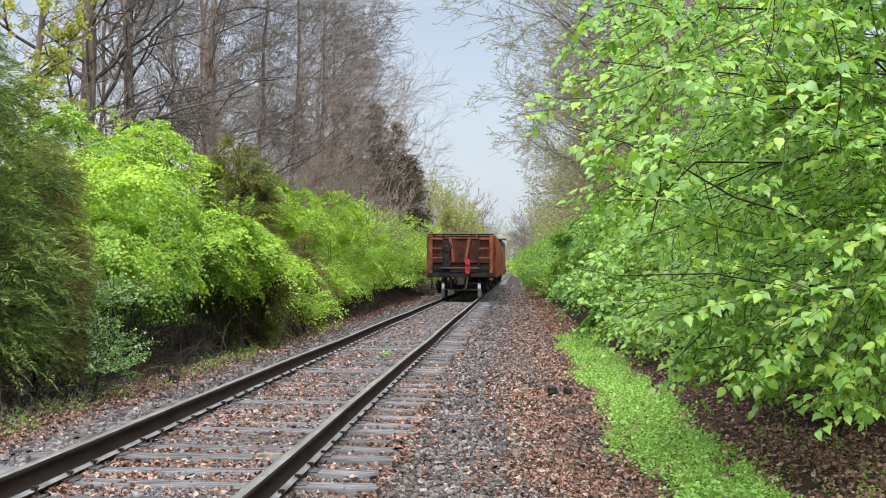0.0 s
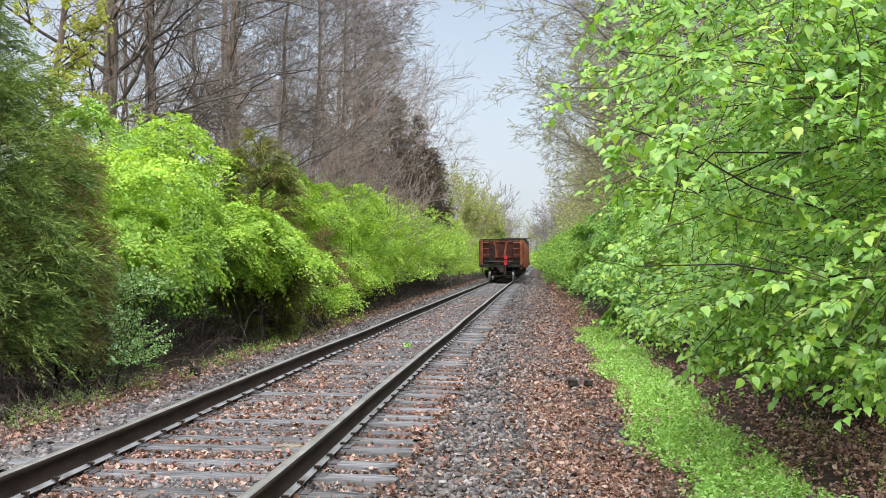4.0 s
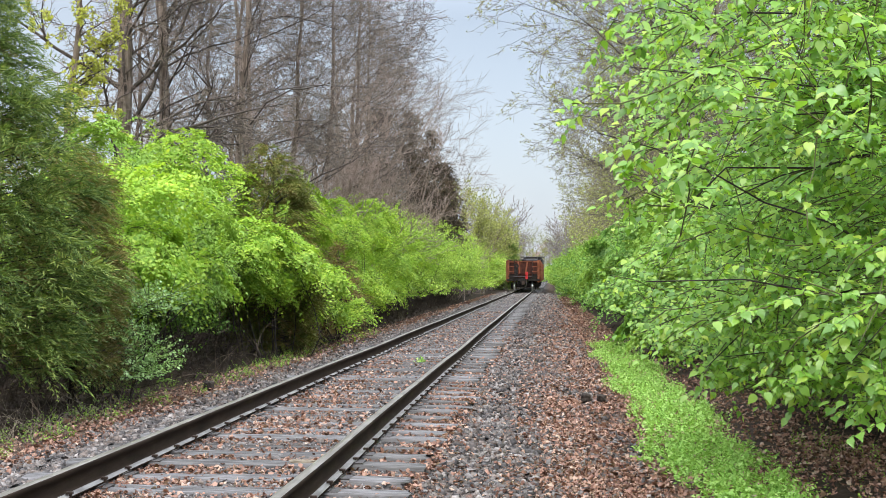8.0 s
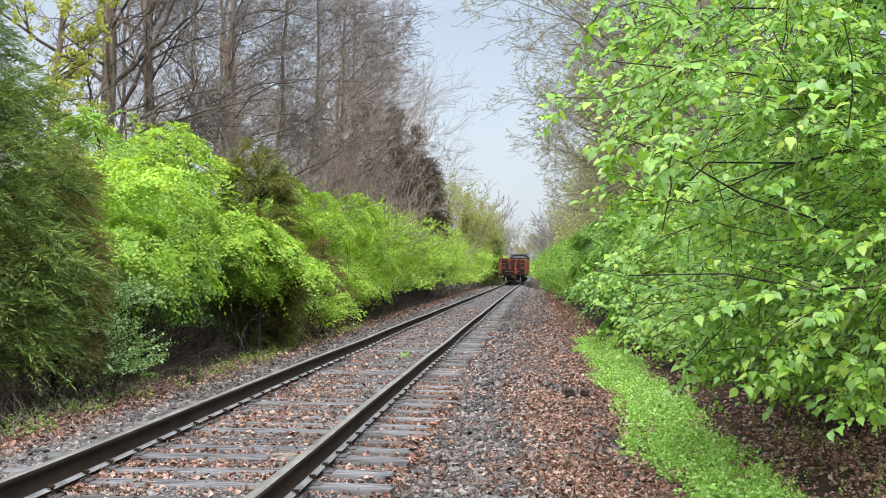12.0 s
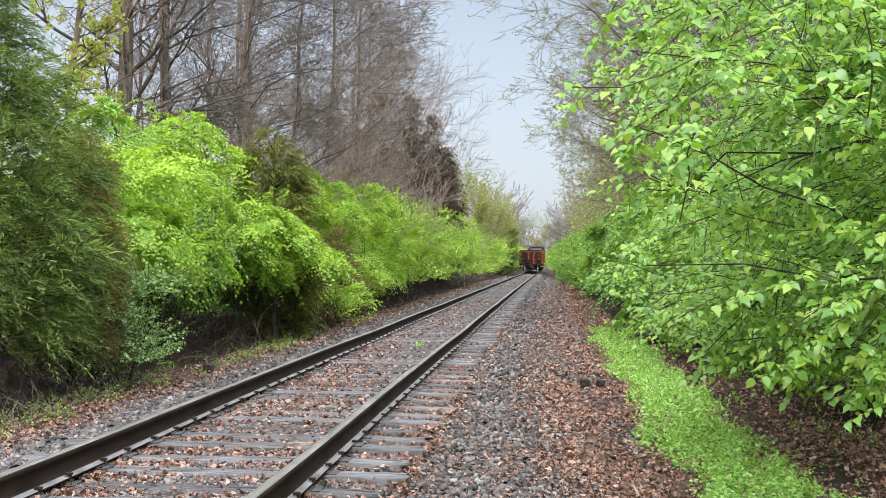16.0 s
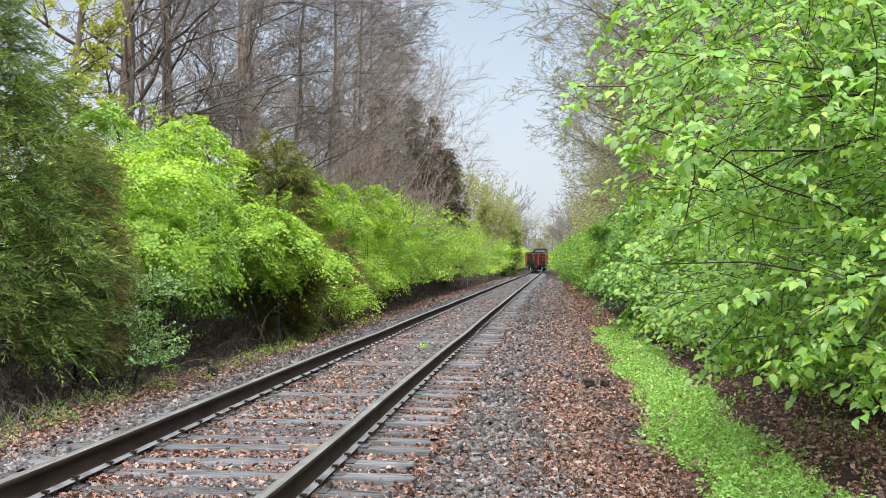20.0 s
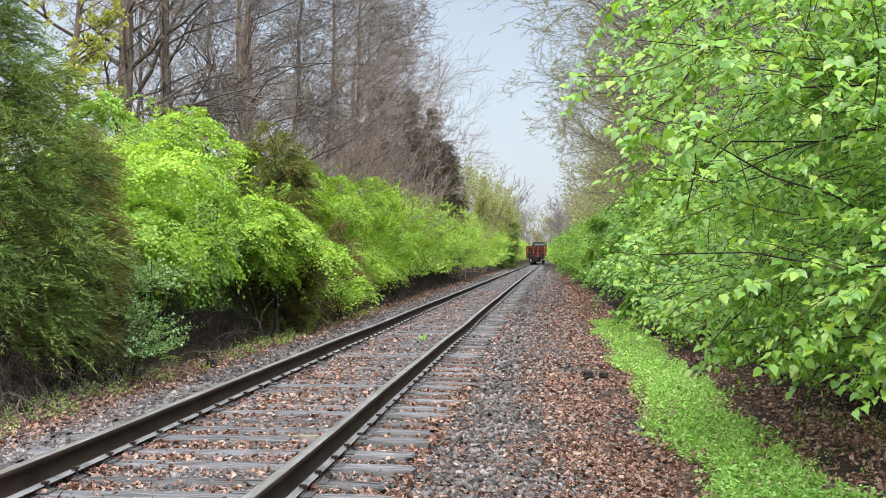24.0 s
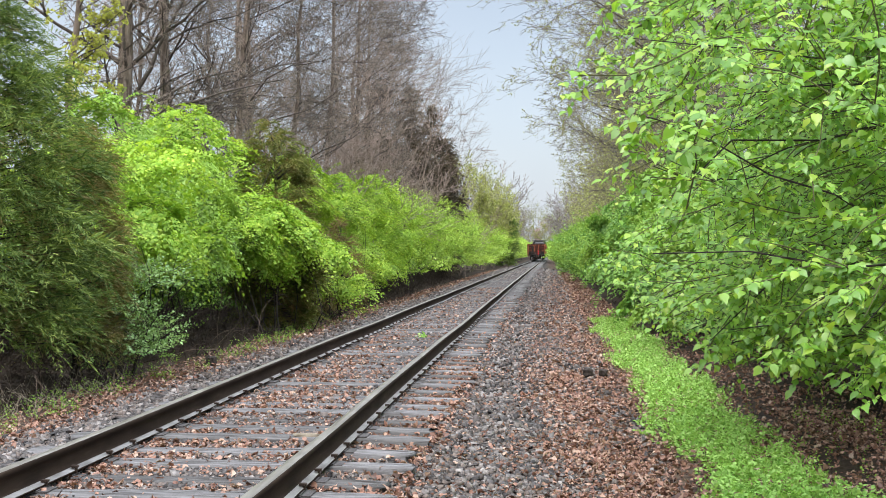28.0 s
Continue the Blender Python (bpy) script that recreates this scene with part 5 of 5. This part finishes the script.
def make_chickweed():
    rng = np.random.default_rng(53)
    n = 27000
    x, y = scatter(rng, n, 0.7, 2.6, 5.5, 31)
    mid = 1.47 + 0.07 * np.sin(y * 0.9) + np.maximum(9 - y, 0) * 0.03
    half = 0.47 + 0.07 * np.sin(y * 1.7 + 1) + np.maximum(9 - y, 0) * 0.045
    hole = np.sin(x * 9 + y * 4) * np.sin(y * 6.3 - x * 5)
    keep = (np.abs(x - mid) < half * rng.uniform(0.55, 1.15, n)) & (hole < rng.uniform(-0.1, 1.0, n))
    x, y = x[keep], y[keep]
    n = len(x)
    base = np.stack([x, y, ground_z(x) + 0.005], axis=1)
    way = rng.normal(size=(n, 3)) * np.array([0.6, 0.6, 0.15]) + np.array([0, 0, 0.8])
    v, f = sprigs(rng, base, way, rng.uniform(0.03, 0.11, n) * (1 + y / 60), 8, 0.037, 0.36, 0.0, 0.4, 0.35, 0.3)
    tagged(new("chickweed", mesh_of("chickweed", v, f, M_GRASS)), "low bright green chickweed in a strip along the verge", "ground cover", kind="stuff")


# ---- the train ----
M_CAR = surface("rusty_orange_paint", [(0.3, (0.016, 0.008, 0.007)), (0.47, (0.078, 0.026, 0.017)), (0.62, (0.15, 0.047, 0.026)), (0.8, (0.22, 0.082, 0.046))], 2.2, 0.75, 0.1, 0.25, (1, 1, 0.4))
M_CAR_POST = surface("light_orange_paint", [(0.25, (0.075, 0.028, 0.018)), (0.45, (0.21, 0.07, 0.036)), (0.7, (0.33, 0.125, 0.066)), (0.85, (0.40, 0.19, 0.115))], 3.0, 0.75, 0.1, 0.2)
M_SOOT_SHADE = surface("sooty_shaded_red_brown_paint", [(0.3, (0.02, 0.010, 0.008)), (0.7, (0.09, 0.03, 0.018))], 4.0, 0.75, 0.0, 0.2)
# black steel, used too where shadow is painted on the car ends
M_BLACK = surface("sooty_shaded_black_steel", [(0.3, (0.010, 0.009, 0.009)), (0.7, (0.04, 0.034, 0.03))], 6.0, 0.7, 0.2, 0.2)
M_TREAD = surface("bright_wheel_tread", [(0.3, (0.84, 0.84, 0.85)), (0.7, (0.93, 0.93, 0.94))], 8.0, 0.34, 1.0, 0.05)
M_MARKER = surface("red_marker_paint", [(0.3, (0.42, 0.02, 0.025)), (0.7, (0.62, 0.05, 0.05))], 6.0, 0.5, 0.0, 0.05)
M_ROOF = surface("dark_grey_roof_paint", [(0.3, (0.045, 0.043, 0.045)), (0.7, (0.11, 0.105, 0.11))], 2.0, 0.6, 0.2, 0.1)
M_GLASS = surface("dark_cab_glass", [(0.3, (0.02, 0.022, 0.025)), (0.7, (0.035, 0.04, 0.045))], 2.0, 0.1, 0.0, 0.0)
WHEEL_R = 0.42


def beam(bm, a, b, w, h=None):
    """A square bar from a to b."""
    a, b = Vector(a), Vector(b)
    d = b - a
    m = Matrix.Translation((a + b) / 2) @ d.to_track_quat("Y", "Z").to_matrix().to_4x4() @ Matrix.Diagonal((w, d.length, h or w, 1))
    bmesh.ops.create_cube(bm, size=1.0, matrix=m)


def bar(name, a, b, w, mat, parent, h=None, label=""):
    bm = bmesh.new()
    beam(bm, a, b, w, h)
    bmesh.ops.bevel(bm, geom=bm.edges[:], offset=min(w, h or w) * 0.15, segments=1, affect="EDGES")
    return part(name, bm, mat, parent, label)


def lathe(bm, prof, axis_x, steps=28):
    """A body of revolution about the x axis: (x, radius) profile."""
    rings = []
    for x, r in prof:
        rings.append([bm.verts.new((axis_x + x, r * math.cos(2 * math.pi * k / steps), r * math.sin(2 * math.pi * k / steps))) for k in range(steps)])
    for a, b in zip(rings, rings[1:]):
        for k in range(steps):
            bm.faces.new((a[k], a[(k + 1) % steps], b[(k + 1) % steps], b[k]))


def bogie(car, y, wheels):
    """A two-axle truck: side frames, bolster, springs, and its wheelsets, which turn."""
    bm = bmesh.new()
    beam(bm, (-1.0, 0, 0.5), (1.0, 0, 0.5), 0.35, 0.25)
    truck = part("truck", bm, M_BLACK, car)
    truck.location = (0, y, 0)
    for sx in (-1, 1):
        bm = bmesh.new()
        beam(bm, (sx * 0.98, -1.2, 0.46), (sx * 0.98, -0.45, 0.62), 0.14, 0.16)
        beam(bm, (sx * 0.98, 1.2, 0.46), (sx * 0.98, 0.45, 0.62), 0.14, 0.16)
        beam(bm, (sx * 0.98, -0.5, 0.64), (sx * 0.98, 0.5, 0.64), 0.14, 0.14)
        beam(bm, (sx * 0.98, -0.75, 0.45), (sx * 0.98, 0, 0.25), 0.14, 0.12)
        beam(bm, (sx * 0.98, 0.75, 0.45), (sx * 0.98, 0, 0.25), 0.14, 0.12)
        part("side_frame", bm, M_BLACK, truck)
    for wy in (-0.85, 0.85):
        bm = bmesh.new()
        beam(bm, (-1.05, 0, 0), (1.05, 0, 0), 0.15)
        for sx in (-1, 1):
            lathe(bm, [(-sx * 0.07, 0.08), (-sx * 0.07, 0.455), (-sx * 0.035, 0.45), (-sx * 0.03, 0.425), (sx * 0.06, 0.415), (sx * 0.065, 0.36), (sx * 0.03, 0.33), (sx * 0.03, 0.14), (sx * 0.09, 0.11), (sx * 0.09, 0.0)], sx * 0.76)
        ws = part("wheelset", bm, M_BLACK, truck, "steel wheels with bright worn treads")
        ws.data.materials.append(M_TREAD)
        for p in ws.data.polygons:
            if 0.395 < math.hypot(p.center.y, p.center.z) < 0.46:
                p.material_index = 1
        ws.location = (0, wy, WHEEL_R)
        wheels.append(ws)


def gondola(y_off, wheels, last, seed):
    """A high-sided gondola car, its rear end at y = 0, rail heads at z = 0."""
    rng = random.Random(seed)
    label = "rusty orange high-sided gondola railcar, last of the train" if last else "rusty orange high-sided gondola railcar on the track"
    car = thing("gondola_car", label, "railcar", "cars of the train")
    ln, w, zb, zt = 13.6, 1.36, 0.98, 2.62
    bm = bmesh.new()
    beam(bm, (0, 0.1, 1.02), (0, ln - 0.1, 1.02), 2.6, 0.12)
    part("floor", bm, M_BLACK, car)
    bm = bmesh.new()
    beam(bm, (0, -0.1, 0.86), (0, ln + 0.1, 0.86), 0.5, 0.3)
    part("centre_sill", bm, M_BLACK, car)
    for sx in (-1, 1):
        bm = bmesh.new()
        beam(bm, (sx * (w - 0.1), 0.05, (zb + zt) / 2), (sx * (w - 0.1), ln - 0.05, (zb + zt) / 2), 0.03, zt - zb)
        part("side_panel", bm, M_CAR, car)
        bar("top_rail", (sx * (w - 0.08), 0, zt), (sx * (w - 0.08), ln, zt), 0.12, M_BLACK, car, 0.09)
        bar("side_sill", (sx * (w - 0.08), 0, zb), (sx * (w - 0.08), ln, zb), 0.14, M_CAR_POST, car, 0.16)
        for k in range(14):
            y = 0.55 + k * (ln - 1.1) / 13
            bar("side_post", (sx * (w + 0.03), y, zb - 0.12), (sx * (w + 0.03), y, zt - 0.03), 0.13, M_CAR_POST, car, 0.16)
    for y, s in ((0.12, -1), (ln - 0.12, 1)):
        bm = bmesh.new()
        beam(bm, (-w + 0.1, y, 2.03), (w - 0.1, y, 2.03), 0.03, 1.1)
        part("end_panel", bm, M_CAR, car)
        # its dark colour holds soot and the shadow below the step
        bm = bmesh.new()
        beam(bm, (-w + 0.1, y, 1.3), (w - 0.1, y, 1.3), 0.04, 0.42)
        part("lower_end_panel", bm, M_SOOT_SHADE, car, "sooty lower end plate with shadow in its colour")
        bar("end_top_rail", (-w, y, zt + 0.01), (w, y, zt + 0.01), 0.14, M_BLACK, car, 0.07)
        bar("end_cross_rail", (-w + 0.1, y + s * 0.05, zt - 0.14), (w - 0.1, y + s * 0.05, zt - 0.14), 0.07, M_CAR_POST, car, 0.05)
        bar("end_cross_rail", (-w + 0.1, y + s * 0.06, 1.5), (w - 0.1, y + s * 0.06, 1.5), 0.08, M_CAR, car, 0.1)
        bar("end_sill", (-w, y + s * 0.1, 0.95), (w, y + s * 0.1, 0.95), 0.2, M_BLACK, car, 0.2)
        for sx in (-1, 1):
            bar("corner_post", (sx * 1.26, y + s * 0.08, 0.74), (sx * 1.26, y + s * 0.08, zt), 0.16, M_CAR_POST, car, 0.16)
            bar("ladder_stile", (sx * 0.75, y + s * 0.12, 0.9), (sx * 0.75, y + s * 0.12, zt - 0.02), 0.06, M_BLACK, car)
            for z in (1.25, 1.66, 2.06, 2.44):
                bar("ladder_rung", (sx * 0.75, y + s * 0.15, z), (sx * 1.26, y + s * 0.15, z), 0.045, M_CAR_POST if z > 1.5 else M_BLACK, car)
            bar("stirrup", (sx * 1.2, y + s * 0.05, 0.5), (sx * 1.2, y + s * 0.05, 0.8), 0.05, M_BLACK, car)
        bar("end_stake", (-0.46, y + s * 0.08, zt - 0.12), (-0.3, y + s * 0.08, 1.5), 0.13, M_CAR_POST, car, 0.12)
        bar("end_stake", (0.36, y + s * 0.08, zt - 0.12), (0.18, y + s * 0.08, 1.5), 0.13, M_CAR_POST, car, 0.12)
        bar("brake_step", (-0.8, y + s * 0.22, 1.24), (0.74, y + s * 0.22, 1.24), 0.22, M_ROOF, car, 0.06)
        bm = bmesh.new()
        bmesh.ops.create_cone(bm, cap_ends=True, segments=20, radius1=0.21, radius2=0.21, depth=0.05, matrix=Matrix.Translation((-0.58, y + s * 0.18, 2.12)) @ Matrix.Rotation(radians(90), 4, "X"))
        bw = part("brake_wheel", bm, M_BLACK, car)
        bm = bmesh.new()
        bmesh.ops.create_cone(bm, cap_ends=True, segments=12, radius1=0.07, radius2=0.05, depth=0.07, matrix=Matrix.Translation((-0.58, y + s * 0.22, 2.12)) @ Matrix.Rotation(radians(90), 4, "X"))
        part("hub", bm, M_CAR, bw)
        bar("brake_housing", (-0.58, y + s * 0.12, 0.95), (-0.58, y + s * 0.12, 1.95), 0.24, M_BLACK, car, 0.1)
        bm = bmesh.new()
        beam(bm, (0, y - s * 0.2, 0.72), (0, y + s * 0.55, 0.72), 0.16, 0.18)
        beam(bm, (0, y + s * 0.5, 0.7), (0.03, y + s * 0.72, 0.7), 0.26, 0.3)
        bmesh.ops.bevel(bm, geom=bm.edges[:], offset=0.03, segments=2, affect="EDGES")
        part("coupler", bm, M_IRON, car)
        bm = bmesh.new()
        beam(bm, (0.3, y + s * 0.3, 0.8), (0.22, y + s * 0.42, 0.42), 0.05)
        beam(bm, (0.22, y + s * 0.42, 0.42), (0.1, y + s * 0.45, 0.36), 0.06)
        part("brake_hose", bm, M_PLATE, car)
        # black gear added to fill in the darkness under the car end
        bar("brake_beam", (-0.72, y - s * 0.35, 0.5), (0.72, y - s * 0.35, 0.5), 0.12, M_BLACK, car, 0.2)
        bar("draft_gear", (0, y - s * 0.9, 0.66), (0, y + s * 0.05, 0.66), 0.42, M_BLACK, car, 0.4)
        bar("brake_cylinder", (0.45, y - s * 0.8, 0.8), (1.05, y - s * 0.8, 0.8), 0.28, M_BLACK, car, 0.28)
        bar("brake_rod", (-0.42, y + s * 0.02, 0.4), (-0.42, y + s * 0.02, 0.9), 0.07, M_BLACK, car)
        # black plates stand for the shadow between ladder and corner post
        for sx in (-1, 1):
            bar("bay_panel", (sx * 1.0, y + s * 0.02, 1.06), (sx * 1.0, y + s * 0.02, 1.48), 0.44, M_BLACK, car, 0.03, "corner plate painted black for shadow")
        bar("cut_lever", (-1.0, y + s * 0.3, 0.62), (1.0, y + s * 0.3, 0.62), 0.03, M_BLACK, car)
        bar("crossbar", (-0.75, y + s * 0.1, 0.34), (0.75, y + s * 0.1, 0.34), 0.05, M_IRON, car)
    if last:
        bm = bmesh.new()
        beam(bm, (0.28, -0.2, 1.0), (0.28, -0.2, 1.62), 0.19, 0.14)
        bmesh.ops.rotate(bm, verts=bm.verts, cent=(0.28, -0.2, 1.3), matrix=Matrix.Rotation(0, 3, "X"))
        bmesh.ops.bevel(bm, geom=bm.edges[:], offset=0.03, segments=2, affect="EDGES")
        box = part("end_of_train_marker", bm, M_MARKER, car, "red end-of-train marker box")
        bar("marker_band", (0.19, -0.29, 1.36), (0.37, -0.29, 1.36), 0.012, M_BLACK, box, 0.05)
        bar("marker_arm", (0.28, -0.15, 0.75), (0.28, -0.15, 1.02), 0.07, M_IRON, car)
    for y in (1.6, ln - 1.6):
        bogie(car, y, wheels)
    car["ahead"] = y_off
    return car


def locomotive(wheels):
    """A dark hood locomotive at the head of the train."""
    car = thing("locomotive", "dark grey diesel locomotive with a hood, pulling the cars", "locomotive", "")
    bar("frame", (0, 0, 1.1), (0, 14, 1.1), 2.9, M_BLACK, car, 0.4)
    bar("long_hood", (0, 0.6, 2.35), (0, 9.0, 2.35), 1.9, M_ROOF, car, 2.1)
    bar("roof_housing", (0, 1.5, 3.5), (0, 7.5, 3.5), 1.3, M_BLACK, car, 0.25)
    bar("cab", (0, 9.0, 2.5), (0, 11.4, 2.5), 2.8, M_ROOF, car, 2.4)
    bar("cab_roof", (0, 8.9, 3.74), (0, 11.5, 3.74), 2.9, M_ROOF, car, 0.1)
    bar("short_hood", (0, 11.4, 2.1), (0, 13.4, 2.1), 1.9, M_ROOF, car, 1.6)
    for sx in (-1, 1):
        bar("cab_window", (sx * 1.18, 8.985, 3.1), (sx * 0.98, 8.985, 3.1), 0.02, M_GLASS, car, 0.5)
        bar("handrail", (sx * 1.4, 0.1, 2.3), (sx * 1.4, 8.9, 2.3), 0.04, M_PLATE, car)
        for y in (0.1, 2.3, 4.5, 6.7, 8.8):
            bar("handrail_post", (sx * 1.4, y, 1.3), (sx * 1.4, y, 2.3), 0.035, M_PLATE, car)
    for y in (2.6, 11.4):
        bogie(car, y, wheels)
    car["ahead"] = 45.0
    return car


def make_train():
    wheels = []
    cars = [gondola(k * 15.0, wheels, k == 0, k) for k in range(3)]
    cars.append(locomotive(wheels))
    return cars, wheels


def gone(t):
    """How far the rear of the train is along the track: it pulls away and slowly loses speed."""
    return 52.5 + 7.4 * t - 0.079 * t * t


def motions():
    for car in CARS:
        walk(car, [(t, pose(TRACK_X + float(bend(gone(t) + car["ahead"] + 6)), gone(t) + car["ahead"], RAIL_TOP, 0, 0, -0.14)) for t in range(0, 29)])
    for ws in WHEELS:
        home = ws.location.copy()
        walk(ws, [(k / 15, pose(*home) @ pose(0, 0, 0, -math.degrees((gone(k / 15) - gone(0)) / WHEEL_R))) for k in range(0, 421)])


def rough_stone(name, label, category, at, size, seed, mat, lie=0.0):
    """An angular block with knocked corners, half sunk in the ground."""
    rng = random.Random(seed)
    bm = bmesh.new()
    bmesh.ops.create_icosphere(bm, subdivisions=2, radius=1.0)
    for v in bm.verts:
        k = max(abs(v.co.x), abs(v.co.y), abs(v.co.z))
        v.co = v.co / k * rng.uniform(0.75, 1.05) * 0.8
        v.co = Vector((v.co.x * size[0], v.co.y * size[1], v.co.z * size[2]))
    me = bpy.data.meshes.new(name)
    bm.to_mesh(me)
    bm.free()
    me.materials.append(mat)
    ob = new(name, me)
    ob.matrix_basis = pose(*at, 0, 0, lie)
    return tagged(ob, label, category)


def make_small():
    rng = np.random.default_rng(91)
    rough_stone("clod", "dark lump of wood on fallen leaves", "wood lump", (0.50, 16.2, -0.17), (0.085, 0.06, 0.075), 1, M_DARKBARK, 20)
    rough_stone("clod", "small dark lump of wood on fallen leaves", "wood lump", (0.70, 16.3, -0.18), (0.075, 0.06, 0.06), 2, M_DARKBARK, -15)
    rough_stone("rock", "dark angular stone at the edge of the ballast", "stone", (-4.39, 16.3, -0.06), (0.085, 0.08, 0.085), 3, M_DARKBARK, 40)
    rough_stone("rock", "grey stone block beside the rail", "stone", (-3.45, 11.0, -0.06), (0.15, 0.1, 0.055), 4, M_STONE, 10)
    rough_stone("wood_chip", "pale bleached wood splinter on a tie", "wood chip", (-1.75, 9.1, 0.02), (0.13, 0.035, 0.02), 5, M_BLEACHED, 6)
    # a weed between the rails
    ob = thing("weed", "small bright green weed growing between the rails", "weed", "", (-2.0, 20.2, -0.05))
    n = 26
    way = rng.normal(size=(n, 3)) * np.array([0.7, 0.7, 0.2]) + np.array([0, 0, 0.9])
    v, f = sprigs(rng, np.zeros((n, 3)), way, rng.uniform(0.06, 0.16, n), 6, 0.045, 0.3)
    piece("foliage", mesh_of("foliage", v, f, M_GRASS), ob)
    # low weeds along the edge of the woods and under the broad-leaved tree
    for x0, x1, y0, y1, n, mat, lab, tall in ((-5.2, -4.35, 9.5, 34, 1300, M_BUSH_COOL, "low green weeds at the foot of the shrubs", 0.16), (1.6, 3.0, 6.0, 13, 420, M_BUSH_COOL, "low weeds on leaf litter under the tree", 0.22)):
        x = rng.uniform(x0, x1, n)
        y = y0 * (y1 / y0) ** rng.uniform(0, 1, n)
        keep = np.sin(x * 5 + y * 2.2) * np.sin(y * 1.7) > rng.uniform(-0.6, 0.5, n)
        x, y = x[keep], y[keep]
        n = len(x)
        base = np.stack([x, y, ground_z(x)], axis=1)
        way = rng.normal(size=(n, 3)) * np.array([0.6, 0.6, 0.1]) + np.array([0, 0, 0.9])
        v, f = sprigs(rng, base, way, rng.uniform(0.4, 1.2, n) * tall, 9, 0.026, 0.3)
        tagged(new("weeds", mesh_of("weeds", v, f, mat)), lab, "weeds", kind="stuff")
    # dry grass bent over the left verge
    n = 170
    x, y = rng.uniform(-5.6, -4.5, n), 9.5 * 1.5 ** rng.uniform(0, 1, n)
    foot = np.stack([x, y, ground_z(x)], axis=1)
    lean = rng.normal(size=(n, 3)) * np.array([0.6, 0.6, 0]) + np.array([0.4, -0.2, 0])
    hi = rng.uniform(0.1, 0.38, n)[:, None]
    mid, end = foot + (lean * 0.5 + np.array([0, 0, 0.7])) * hi, foot + (lean * 1.5 + np.array([0, 0, 0.25])) * hi
    r = np.full(n, 0.0025)
    v, f = tubes(np.concatenate([foot, mid]), np.concatenate([mid, end]), np.concatenate([r, r]), np.concatenate([r, r * 0.4]), 3)
    tagged(new("dry_grass", mesh_of("dry_grass", v, f, M_BLEACHED)), "dry bent grass stalks at the edge of the woods", "dry grass", kind="stuff")


make_small()
make_track()
make_left()
make_woods()
make_right()
make_undergrowth()
make_stones()
make_litter()
make_chickweed()
CARS, WHEELS = make_train()
motions()
